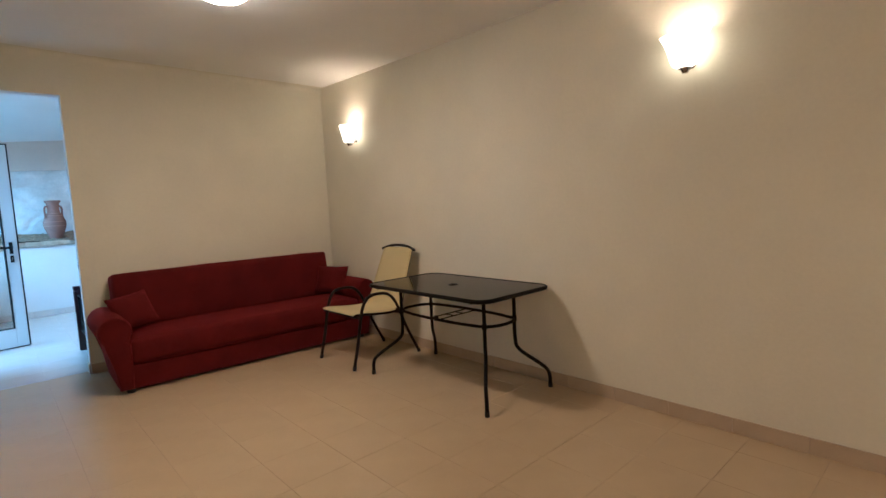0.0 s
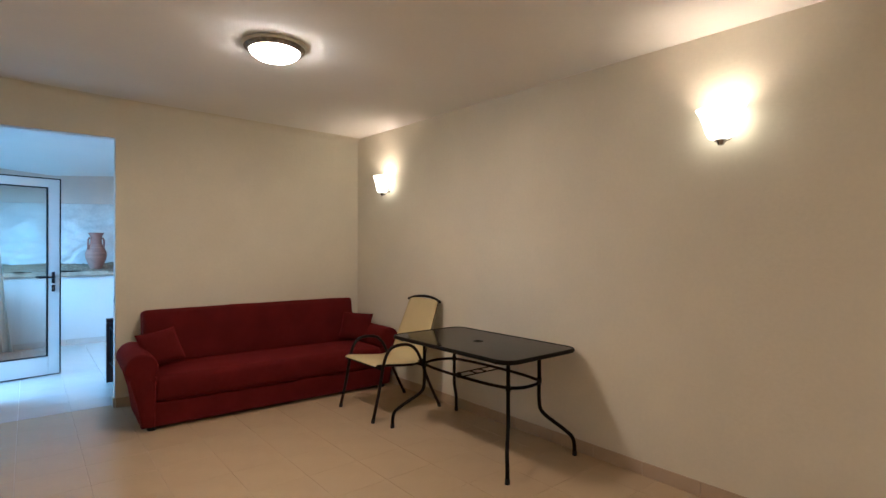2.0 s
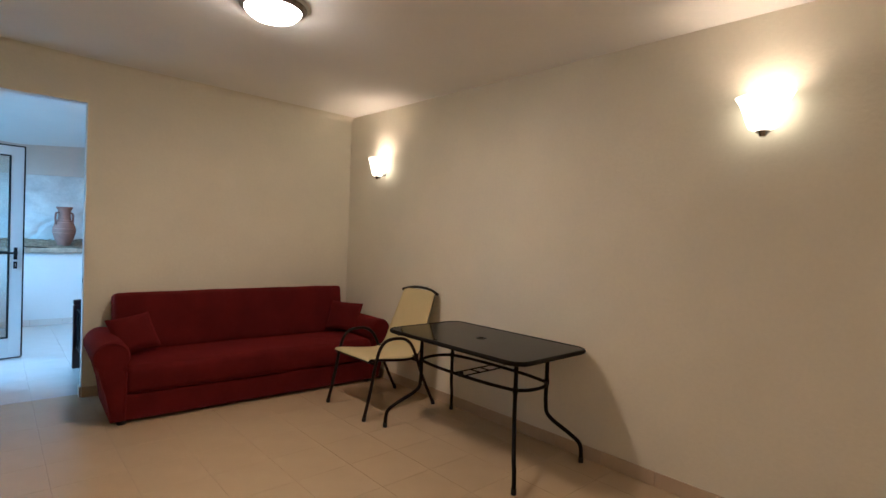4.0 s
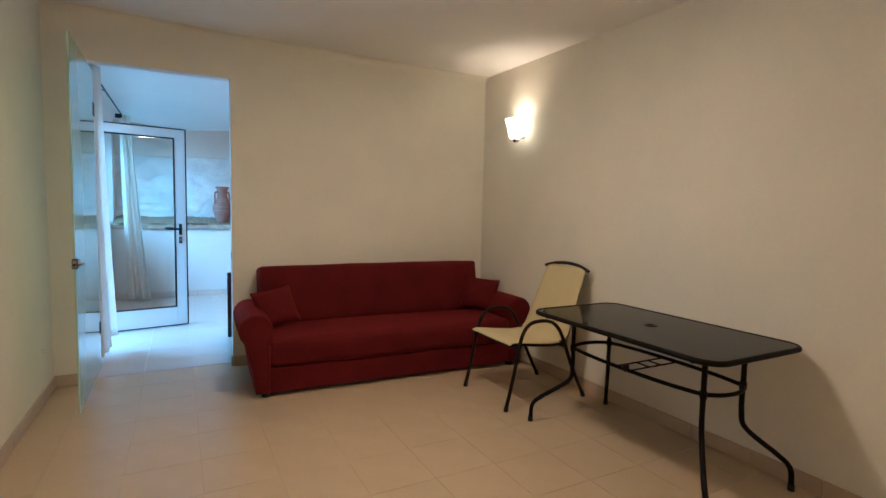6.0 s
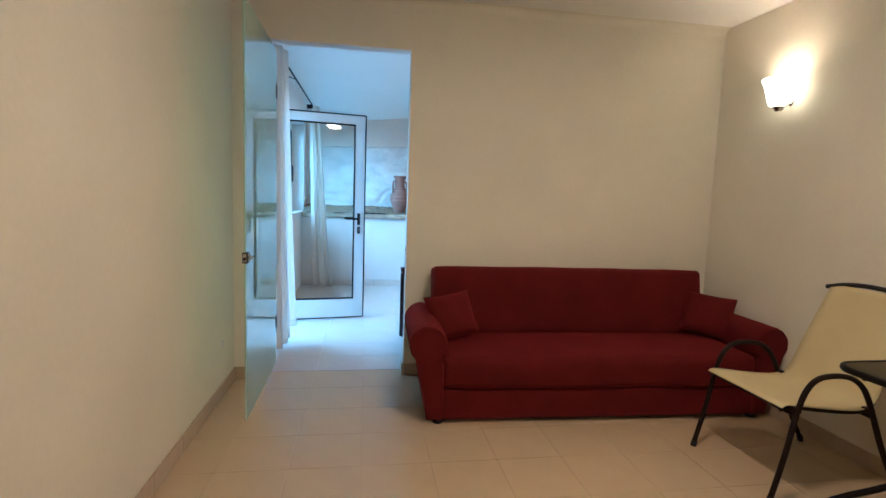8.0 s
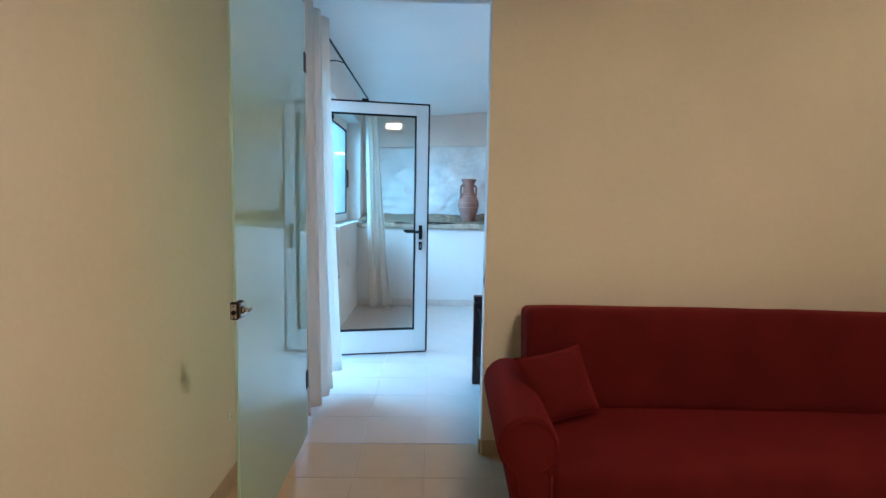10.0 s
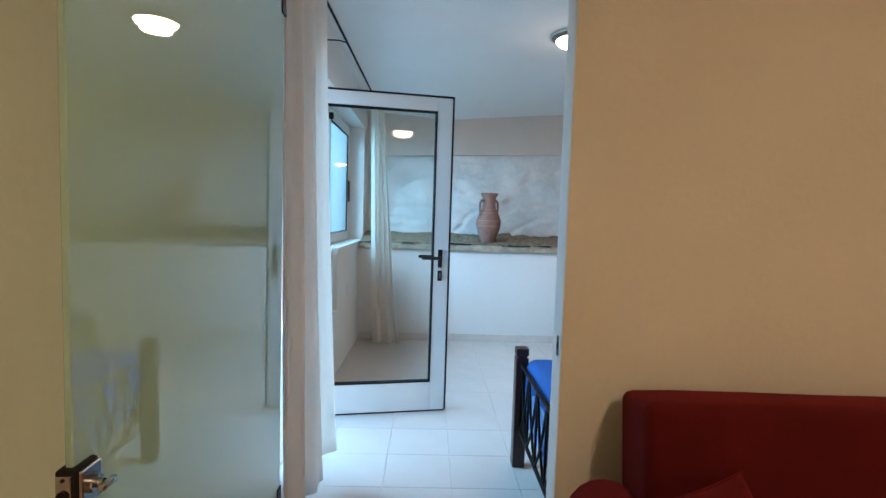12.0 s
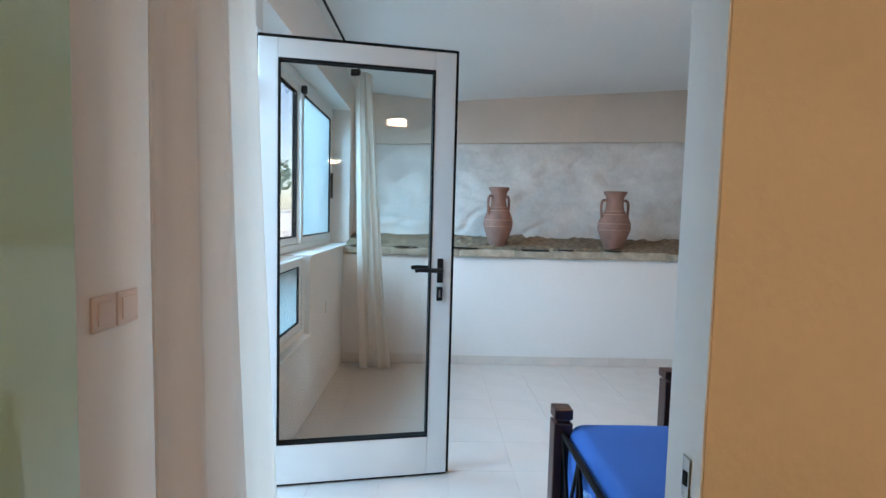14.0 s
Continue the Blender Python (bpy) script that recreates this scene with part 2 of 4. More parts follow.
bm = bx(((-0.3, YB - 0.2, 0), (0, DY0, 2.95)), ((-0.3, DY0, DZ), (0, YR + 0.3, 2.95)),
        ((-0.3, DY1 + 0.06, 0), (0, 7.90, 0.52)), ((-0.3, 7.90, 0), (0, YR + 0.3, 1.03)),
        ((-0.3, YR, 1.03), (0, YR + 0.3, DZ)), ((-0.3, DY1 + 0.06, 1.03), (-0.09, 7.90, 1.034)))
wall_west = part("wall_west", bm, PLASTER_WHITE, smooth=0, kind="structure", label="white plastered outer wall with a deep window recess")
bm = bx(((0.0, YB, 0), (0.004, YW, 2.80)))
part("wall_lining", bm, PLASTER, smooth=0, kind="structure", label="smooth cream painted wall")
bm = bx(((XR, YB - 0.2, 0), (XR + 0.2, YW + TH, 2.95)))
part("wall_east", bm, PLASTER, smooth=0, kind="structure", label="smooth cream painted wall")
bm = bx(((0, YB - 0.2, 0), (XR, YB, 2.95)))
part("wall_south", bm, PLASTER, smooth=0, kind="structure", label="plain cream painted wall")

bm = bmesh.new()
box(bm, (0.0, YW, 0), (OX0, YW + TH, 2.95))
box(bm, (OX0, YW, OZ), (OX1, YW + TH, 2.95))
A = [(OX1, YW), (XR, yface(XR)), (XR, YW + TH), (OX1, YW + TH)]
lo, hi = [bm.verts.new((x, y, 0)) for x, y in A], [bm.verts.new((x, y, 2.95)) for x, y in A]
bm.faces.new(lo), bm.faces.new(hi[::-1])
for i in range(4):
    bm.faces.new((lo[i], hi[i], hi[(i + 1) % 4], lo[(i + 1) % 4]))
part("wall_partition", bm, PLASTER, smooth=0, kind="structure", label="cream painted partition wall with a frameless doorway")
for nm, a, b in (("wall_bedroom_south", (0.004, YW + TH, 0), (OX0, YW + TH + 0.004, 2.8)), ("wall_over_doorway", (OX0, YW + TH, OZ), (OX1, YW + TH + 0.004, 2.8)),
                 ("wall_bedroom_south", (OX1, YW + TH, 0), (XE, YW + TH + 0.004, 2.8)), ("jamb", (OX1 - 0.003, YW + 0.002, 0), (OX1, YW + TH, OZ)),
                 ("jamb", (OX0, YW + 0.002, 0), (OX0 + 0.003, YW + TH, OZ)), ("lintel_soffit", (OX0 + 0.003, YW + 0.002, OZ - 0.003), (OX1 - 0.003, YW + TH, OZ))):
    part(nm, bx((a, b)), PAINT_WHITE if nm == "jamb" else PLASTER_WHITE, smooth=0, kind="structure", label="white painted plaster")
bm = bx(((XR + 0.2, YW, 0), (XE + 0.2, YW + TH, 2.95)), ((XE, YW + TH, 0), (XE + 0.2, YR + 0.3, 2.95)))
part("wall_bedroom_east", bm, PLASTER_WHITE, smooth=0, kind="structure", label="white painted bedroom wall")
bm = bx(((0, YN, 0), (XE, YR + 0.3, 0.965)))
part("wall_north", bm, PLASTER_WHITE, smooth=0, kind="structure", label="low white plastered wall under the stone ledge")


def rock_at(u, v):
    x, z = -0.01 + u * (XE + 0.02), 0.96 + v * 1.20
    p = Vector((x * 1.2, z * 2.0, 3.1))
    d = 0.05 * noise.noise(p) + 0.035 * noise.noise(p * 2.3) + 0.018 * noise.noise(p * 5.5) + 0.006 * noise.noise(p * 14)
    fold = abs(noise.noise(Vector((x * 1.7 + z * 1.3, z * 4.4 - x * 0.9, 9))))
    d += 0.018 * min(fold * 7, 1)
    return (x, YR + 0.01 - d * (1 - v ** 6), z)


part("rock_wall", sheet(bmesh.new(), rock_at, 150, 50), ROCK, smooth=60, kind="structure", label="whitewashed rough natural rock face")
bm = bmesh.new()
low = [bm.verts.new((x, y, 1.99 + 0.036 * x)) for x, y in ((0, YR - 0.05), (XE, YR - 0.05), (XE, YR + 0.3), (0, YR + 0.3))]
top = [bm.verts.new((v.co.x, v.co.y, 2.95)) for v in low]
bm.faces.new(low), bm.faces.new(top[::-1])
for i in range(4):
    bm.faces.new((low[i], top[i], top[(i + 1) % 4], low[(i + 1) % 4]))
BOXY.add(id(bm))
part("wall_band", bm, PLASTER_BAND, smooth=0, kind="structure", label="sand coloured plaster band above the rock face")


def ceil_main(u, v):
    x, y = -0.01 + u * (XR + 0.02), YB - 0.02 + v * (YW + TH / 2 - YB + 0.02)
    return (x, y, 2.52 + 0.017 * (y - 1.1) + 0.018 * (XR - x) - 0.03 * math.exp(-((x - 1.73) ** 2 + (y - 3.24) ** 2) / 1.1) + 0.006 * noise.noise(Vector((x, y, 0))))


def ceil_bed(u, v):
    x, y = -0.01 + u * (XE + 0.02), YW + TH / 2 + v * (YR - YW - TH / 2 + 0.02)
    dip = max(0, (y - 8.0) / 1.66)
    return (x, y, 2.66 - 0.25 * dip * dip * max(0, 1 - abs(x - 0.9) / 3.0) + 0.006 * noise.noise(Vector((x, y, 4))))


def cove(u, v):
    """The plaster runs from the partition into the ceiling in a soft curve."""
    x, a, q = 0.004 + u * (XR - 0.004), v * math.pi / 2, 0.055
    y0, z0 = yface(x) - q - 0.001, ceil_main((x + 0.01) / (XR + 0.02), (yface(x) - YB + 0.02) / (YW + TH / 2 - YB + 0.02))[2] - q - 0.001
    return (x, y0 + q * math.cos(a), z0 + q * math.sin(a))


part("trim", sheet(bmesh.new(), cove, 40, 6), PLASTER, smooth=60, kind="structure", label="soft plaster cove between cream wall and ceiling")
for f, label in ((ceil_main, "cream painted uneven ceiling"), (ceil_bed, "white painted uneven ceiling sloping to the rock")):
    bm = sheet(bmesh.new(), f, 40, 50)
    sheet(bm, lambda u, v: (f(u, v)[0], f(u, v)[1], f(u, v)[2] + 0.1), 1, 1)
    part("ceiling", bm, CEIL, smooth=60, kind="structure", label=label)
bm = bx(((-0.3, YB - 0.2, 2.96), (XE + 0.2, YR + 0.3, 3.1)))
part("roof", bm, OUTWALL, smooth=0, kind="structure", label="flat concrete roof slab")

# skirting
def skirting(name, a, b, out, h=0.082, mat=None):
    """A run of skirting tiles from a to b; out: unit step into the room."""
    a, b, out = Vector((*a, 0)), Vector((*b, 0)), Vector((*out, 0))
    run = part(name, sheet(bmesh.new(), lambda u, v: a.lerp(b, u) + out * 0.002 + Vector((0, 0, v * (h - 0.004))), 1, 1), GROUT, smooth=0, kind="structure", label="low beige ceramic skirting tiles")
    n = max(1, round((b - a).length / 0.338))
    step = (b - a) / n
    d = step.normalized()
    w = step.length
    me = bx(((0.0012, 0.0, 0.0), (w - 0.0012, 0.010, h)), bev=0.0015, seg=1)
    turn = Matrix(((d.x, out.x, 0), (d.y, out.y, 0), (0, 0, 1))).to_4x4()
    first = None
    for i in range(n):
        if first is None:
            ob = part("skirting_tile", me, mat or SKIRT, run, smooth=0)
            first = ob
        else:
            ob = new("skirting_tile", first.data)
            ob.parent = run
        ob.matrix_local = Matrix.Translation(a + step * i + out * 0.0025) @ turn


# ---- exterior seen through the window ----
bm = bx(((-60, -40, -0.4), (60, 60, -0.12)))
part("ground", bm, GROUND, smooth=0, kind="structure", label="pale concrete yard")
gw = part("garden_wall", bx(((-6.4, 2, -0.12), (-6.15, 30, 1.35)), ((-6.45, 2, 1.35), (-6.1, 30, 1.42)), bev=0.01), OUTWALL, smooth=0, kind="structure", label="low white garden wall with a coping")


def tree(at, h, seed):
    rnd = random.Random(seed)
    t = thing("tree", at, label="leafy green tree behind the white garden wall", category="tree")
    bm = bmesh.new()
    trunk = bmesh.new()
    tube(trunk, curve([(0, 0, 0), (0.05, 0.03, h * 0.3), (-0.04, 0.05, h * 0.55), (0.06, 0, h * 0.8)], 4), 0.09, 8)
    for k in range(7):
        a = k * 0.9
        z = h * (0.35 + 0.06 * k)
        tube(trunk, curve([(0, 0, z), (0.4 * math.cos(a), 0.4 * math.sin(a), z + 0.3), (0.9 * math.cos(a), 0.9 * math.sin(a), z + 0.7)], 3), 0.035, 6)
    part("trunk", trunk, BARK, t)
    for _ in range(1800):
        a, e, q = rnd.uniform(0, 6.28), rnd.uniform(-1, 1), rnd.uniform(0.55, 1) ** 0.5
        lump = 1 + 0.3 * math.sin(3 * a + 2 * e) + 0.15 * math.sin(7 * a)
        c = Vector((1.3 * q * lump * math.cos(a) * math.sqrt(1 - e * e), 1.3 * q * lump * math.sin(a) * math.sqrt(1 - e * e), h * 0.72 + 1.2 * q * e))
        d = Vector((rnd.gauss(0, 1), rnd.gauss(0, 1), rnd.gauss(0, 1))).normalized()
        s = d.orthogonal().normalized()
        w = 0.07
        vs = [bm.verts.new(c + k) for k in (d * w * 1.6, s * w, -d * w * 1.6, -s * w)]
        bm.faces.new(vs)
    part("crown", bm, LEAF, t, smooth=0)


tree((-4.9, 18.5, -0.12), 3.2, 3)
tree((-7.6, 23.5, -0.12), 3.9, 5)

# ---- garden door ----
HINGE = Vector((-0.031, 7.024, 0.0))
door_turn = math.atan2(7.186 - 7.03, 0.874 - 0.004)
door = thing("door_1", HINGE, kind="structure", label="white aluminium garden door with a full glass pane, standing wide open")
door.rotation_euler = (0, 0, door_turn)
W, T, Z0, Z1 = 0.919, 0.045, 0.012, 2.10
GX0, GX1, GZ0, GZ1 = 0.090, W - 0.104, 0.205, 2.012
bm = bx(((0.004, -T / 2, Z0), (GX0, T / 2, Z1)), ((GX1, -T / 2, Z0), (W - 0.004, T / 2, Z1)), ((GX0, -T / 2, Z0), (GX1, T / 2, GZ0)), ((GX0, -T / 2, GZ1), (GX1, T / 2, Z1)), bev=0.003)
part("door_frame", bm, ALU, door)
bm = bx(((GX0, -0.0245, GZ0), (GX0 + 0.007, 0.0245, GZ1)), ((GX1 - 0.008, -0.0245, GZ0), (GX1, 0.0245, GZ1)), ((GX0 + .007, -0.0245, GZ0), (GX1 - .008, 0.0245, GZ0 + 0.007)), ((GX0 + .007, -0.0245, GZ1 - 0.009), (GX1 - .008, 0.0245, GZ1)))
part("gasket", bm, RUBBER, door, smooth=0)
bm = bx(((-0.004, -0.014, Z0), (0.003, 0.014, Z1 + 0.008)), ((W - 0.003, -0.018, Z0), (W + 0.009, 0.024, Z1 + 0.012)), ((0.003, -0.024, Z1 + 0.0005), (W - 0.003, 0.024, Z1 + 0.012)), ((0.003, -0.018, Z0 - 0.008), (W - 0.003, 0.024, Z0 - 0.0005)))
part("edge_seal", bm, RUBBER, door, smooth=0)
part("pane", bx(((GX0 + 0.007, -0.004, GZ0 + 0.007), (GX1 - 0.008, 0.004, GZ1 - 0.009))), CLEAR, door, smooth=0).visible_shadow = False
for s in (-1, 1):
    bm = bx(((W - 0.075, s * 0.024, 0.985), (W - 0.045, s * 0.031, 1.105)), bev=0.003)
    tube(bm, curve([(W - 0.06, s * 0.03, 1.05), (W - 0.06, s * 0.065, 1.05), (W - 0.085, s * 0.07, 1.05), (W - 0.17, s * 0.068, 1.052), (W - 0.19, s * 0.066, 1.048)], 4), 0.011, 8)
    h = part("handle", bm, PLASTIC, door, "black lever handle")
    bm = bx(((W - 0.075, s * 0.024, 0.895), (W - 0.045, s * 0.031, 0.965)), bev=0.003)
    k = part("key_plate", bm, PLASTIC, door, "black key plate")
    part("key_cylinder", bx(((W - 0.066, s * 0.031, 0.912), (W - 0.054, s * 0.036, 0.95)), bev=0.003), CHROME, k)
for z in (0.35, 1.05, 1.86):
    part("hinge", tube(bmesh.new(), [(-0.012, -0.03, z - 0.05), (-0.012, -0.03, z + 0.05)], 0.009, 8), PLASTIC, door)

win = thing("window_1", (0, 0, 0), kind="structure", label="white aluminium window wall with sliding panes set in a deep recess")
X0, X1 = -0.22, -0.17
bm = bx(((-0.075, DY0 + 0.0, 0.004), (-0.012, DY0 + 0.08, DZ)), ((-0.13, DY1, 0.0), (-0.08, DY1 + 0.06, 1.03)), ((-0.075, DY0 + 0.08, DZ - 0.15), (-0.012, DY1, DZ)),
        ((X0, DY1, 1.03), (X1, DY1 + 0.06, DZ)), ((X0, DY1 + 0.06, DZ - 0.06), (X1, 9.42, DZ)), ((X0, DY1 + 0.06, 1.046), (X1, 9.42, 1.09)), ((X0, 9.35, 1.09), (X1, 9.42, DZ - 0.06)),
        ((-0.085, DY1 + 0.06, 0.536), (-0.035, 7.90, 0.575)), ((-0.085, 7.85, 0.575), (-0.035, 7.90, 1.03)), bev=0.003)
part("window_frame", bm, ALU, win)
part("recess_jamb", bx(((-0.3, 9.42, 1.046), (-0.004, YR, DZ))), PLASTER_WHITE, win, smooth=0)
part("window_sill", bx(((-0.30, 7.90, 1.03), (0.012, YR - 0.05, 1.045)), ((-0.30, DY1 + 0.07, 0.52), (0.012, 7.90, 0.535)), bev=0.003), PLASTER_WHITE, win)


def sash(y0, y1, z0, z1, x, mat, parent, name="sash"):
    r = 0.05
    bm = bx(((x - 0.016, y0, z0), (x + 0.016, y0 + r, z1)), ((x - 0.016, y1 - r, z0), (x + 0.016, y1, z1)), ((x - 0.016, y0 + r, z0), (x + 0.016, y1 - r, z0 + r)), ((x - 0.016, y0 + r, z1 - r), (x + 0.016, y1 - r, z1)), bev=0.003)
    s = part(name, bm, ALU, parent)
    g = bx(*[(a, b) for a, b in (((x - 0.0168, y0 + r - .002, z0 + r), (x + 0.0168, y0 + r + .004, z1 - r)), ((x - 0.0168, y1 - r - .004, z0 + r), (x + 0.0168, y1 - r + .002, z1 - r)), ((x - 0.0168, y0 + r + .004, z0 + r - .004), (x + 0.0168, y1 - r - .004, z0 + r + .004)), ((x - 0.0168, y0 + r + .004, z1 - r - .004), (x + 0.0168, y1 - r - .004, z1 - r + .004)))])
    part("gasket", g, RUBBER, s, smooth=0)
    p = part("pane", bx(((x - 0.003, y0 + r + .004, z0 + r + .004), (x + 0.003, y1 - r - .004, z1 - r - .004))), mat, s, smooth=0)
    p.visible_shadow = False


sash(DY1 + 0.065, 8.34, 1.092, DZ - 0.062, -0.21, CLEAR, win)
sash(8.30, 9.348, 1.092, DZ - 0.062, -0.178, FROSTPANE, win)
sash(DY1 + 0.065, 7.848, 0.577, 1.028, -0.06, FROSTPANE, win, "fixed_light")
part("window_latch", bx(((-0.160, 9.305, 1.45), (-0.140, 9.33, 1.68)), bev=0.004), PLASTIC, win)
part("window_catch", bx(((-0.168, 8.29, DZ - 0.12), (-0.13, 8.325, DZ - 0.065)), bev=0.004), PLASTIC, win)

# ---- glass door ----
gd = thing("glass_door", (0.286, YW - 0.022, 0), label="frameless greenish sandblasted glass door, standing open", category="glass door")
gd.rotation_euler = (0, 0, radians(0.5))
LE = 0.927
part("glass_leaf", bx(((-0.005, -LE, 0.115), (0.005, 0.0, 2.228)), bev=0.0015, seg=1), GREENGLASS, gd).visible_shadow = False
for z in (0.41, 1.96):
    bm = bx(((-0.009, -0.030, z - 0.045), (0.009, 0.004, z + 0.045)), ((-0.078, 0.0045, z - 0.045), (0.009, 0.010, z - 0.030)), bev=0.002)
    part("hinge", bm, PLASTIC, gd, "black metal glass hinge")
LZ = 0.966
lock = part("lock", bx(((-0.013, -LE - 0.009, LZ - 0.028), (0.013, -LE + 0.040, LZ + 0.028)), bev=0.005, seg=3), PLASTIC, gd, "black and chrome lock case")
bm = bx(((0.0135, -LE - 0.005, LZ - 0.025), (0.0195, -LE + 0.036, LZ + 0.025)), bev=0.0028, seg=3)
part("face_plate", bm, CHROME, lock, "chrome face plate")
part("end_plate", bx(((-0.009, -LE - 0.0125, LZ - 0.022), (0.010, -LE - 0.0095, LZ + 0.022)), bev=0.001, seg=1), CHROME, lock, "chrome end plate")
part("bolt", tube(bmesh.new(), [(0.0005, -LE - 0.0127, LZ - 0.004), (0.0005, -LE - 0.0150, LZ - 0.004)], 0.0075, 14), BROWN_METAL, lock)
for z in (-0.017, 0.017):
    part("screw", tube(bmesh.new(), [(0.0005, -LE - 0.0127, LZ + z), (0.0005, -LE - 0.0135, LZ + z)], 0.0025, 10), PLASTIC, lock)
bm = tube(bmesh.new(), [(0.0198, -LE + 0.016, LZ), (0.026, -LE + 0.016, LZ)], 0.0125, 18)
tube(bm, [(0.026, -LE + 0.016, LZ), (0.034, -LE + 0.016, LZ)], 0.0065, 14)
box(bm, (0.034, -LE + 0.001, LZ - 0.0045), (0.043, -LE + 0.031, LZ + 0.0045), 0.002)
part("thumb_turn", bm, CHROME, lock, "small chrome thumb turn")
lp = thing("strike_plate", (OX1 - 0.004, YW + 0.04, 0.915), label="small metal strike plate in the white door jamb", category="strike plate")
part("plate", bx(((-0.002, -0.011, -0.034), (0, 0.011, 0.034)), bev=0.001, seg=1), CHROME, lp)
part("bolt_hole", bx(((-0.0035, -0.005, -0.012), (-0.0022, 0.006, 0.010))), RUBBER, lp, smooth=0)

# ---- lamps ----


BEDGLASS = glow("lit_dome_glass_dim", (1.0, 0.72, 0.42), 10.0)


def ceiling_lamp(at, lit=None):
    z = at[2]
    t = thing("ceiling_lamp", at, label="round ceiling lamp with lit opal dome and bronze ring", category="ceiling lamp")
    part("base_plate", lathe(bmesh.new(), [(0.001, 0.0), (0.186, 0.0), (0.190, -0.008), (0.176, -0.014), (0.001, -0.015)], n=48), ALU, t)
    part("ring", lathe(bmesh.new(), [(0.166, -0.010), (0.173, -0.017), (0.162, -0.029), (0.145, -0.037), (0.142, -0.031), (0.144, -0.014)], n=48, wave=lambda a, z: 0.012 * math.sin(24 * a)), PATINA, t)
    part("dome", lathe(bmesh.new(), [(0.142, -0.020), (0.141, -0.036), (0.131, -0.052), (0.108, -0.068), (0.07, -0.080), (0.03, -0.085), (0.0015, -0.086)], n=40), lit or LAMPGLASS, t, "lit opal glass dome")
    return t


ZM = 2.49 + 0.017 * (LAMP_MAIN[1] - 1.1) + 0.018 * (XR - LAMP_MAIN[0])
ceiling_lamp((*LAMP_MAIN, ZM - 0.004))
ceiling_lamp((*LAMP_BED, 2.655), BEDGLASS)
# unseen third lamp, added at the south end to brighten east wall and partition
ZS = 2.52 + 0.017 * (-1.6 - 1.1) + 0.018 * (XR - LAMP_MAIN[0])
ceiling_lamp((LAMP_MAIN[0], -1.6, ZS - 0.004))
lamp("south_fill_bulb", "AREA", look((LAMP_MAIN[0], -1.6, ZS - 0.094), (LAMP_MAIN[0], -1.6, 0)), 4.6, WARM, disk=0.2)
lamp("main_bulb", "AREA", look((*LAMP_MAIN, ZM - 0.094), (LAMP_MAIN[0], LAMP_MAIN[1], 0)), 4.0, WARM, disk=0.26)
lamp("bedroom_bulb", "AREA", look((*LAMP_BED, 2.563), (LAMP_BED[0], LAMP_BED[1], 0)), 2.6, WARM, disk=0.2)


def sconce(y):
    t = thing("wall_lamp", (XR, y, 1.93), label="wall lamp with a lit flared frosted glass shade", category="wall lamp")
    wave = lambda a, z: 0.05 * math.cos(4 * a) * max(0, z) / 0.2
    bm = lathe(bmesh.new(), [(0.033, 0.0), (0.050, 0.010), (0.062, 0.042), (0.071, 0.084), (0.083, 0.126), (0.101, 0.168), (0.098, 0.169), (0.080, 0.126), (0.068, 0.084), (0.059, 0.042), (0.046, 0.014), (0.003, 0.011), (0.001, 0.002), (0.033, 0.0)], n=40, wave=wave)
    for v in bm.verts:
        v.co = Vector((v.co.x * 0.80 - 0.088, v.co.y * 1.22, v.co.z))
    part("shade", bm, SCONCEGLASS, t, "lit frosted glass shade")
    bm = lathe(bmesh.new(), [(0.001, -0.03), (0.014, -0.03), (0.020, -0.018), (0.034, -0.006), (0.030, 0.0), (0.001, 0.001)], at=(-0.088, 0, 0), n=24)
    tube(bm, curve([(-0.088, 0, -0.018), (-0.065, 0, -0.022), (-0.04, 0, 0.0), (-0.010, 0, 0.02)], 4), 0.006, 8)
    part("arm", bm, CHROME, t)
    part("wall_plate", lathe(bmesh.new(), [(0.001, 0.0), (0.024, 0.0), (0.024, 0.004), (0.018, 0.009), (0.001, 0.010)], n=20), CHROME, t).matrix_local = pose(-0.001, 0, 0.03, 0, -90, 0)
    lamp("wall_lamp_bulb", "POINT", pose(XR - 0.088, y, 1.93 + 0.065), 0.88, WARM, radius=0.018)


for y in SCONCES:
    sconce(y)

# ---- sofa ----
sofa = thing("sofa", (0, 0, 0), label="dark red fabric sofa with rolled arms against the cream wall", category="sofa")
sofa.matrix_world = Matrix.Translation((1.222, 4.557, 0)) @ Matrix.Rotation(radians(-2.0), 4, "Z")
L = 2.18


def soften(ob, w=0.02, seg=3):
    m = ob.modifiers.new("round", "BEVEL")
    m.width, m.segments, m.limit_method = w, seg, "ANGLE"
    return ob


part("base", bx(((0.05, 0.02, 0.025), (L - 0.05, 0.70, 0.205)), bev=0.012), FABRIC, sofa)


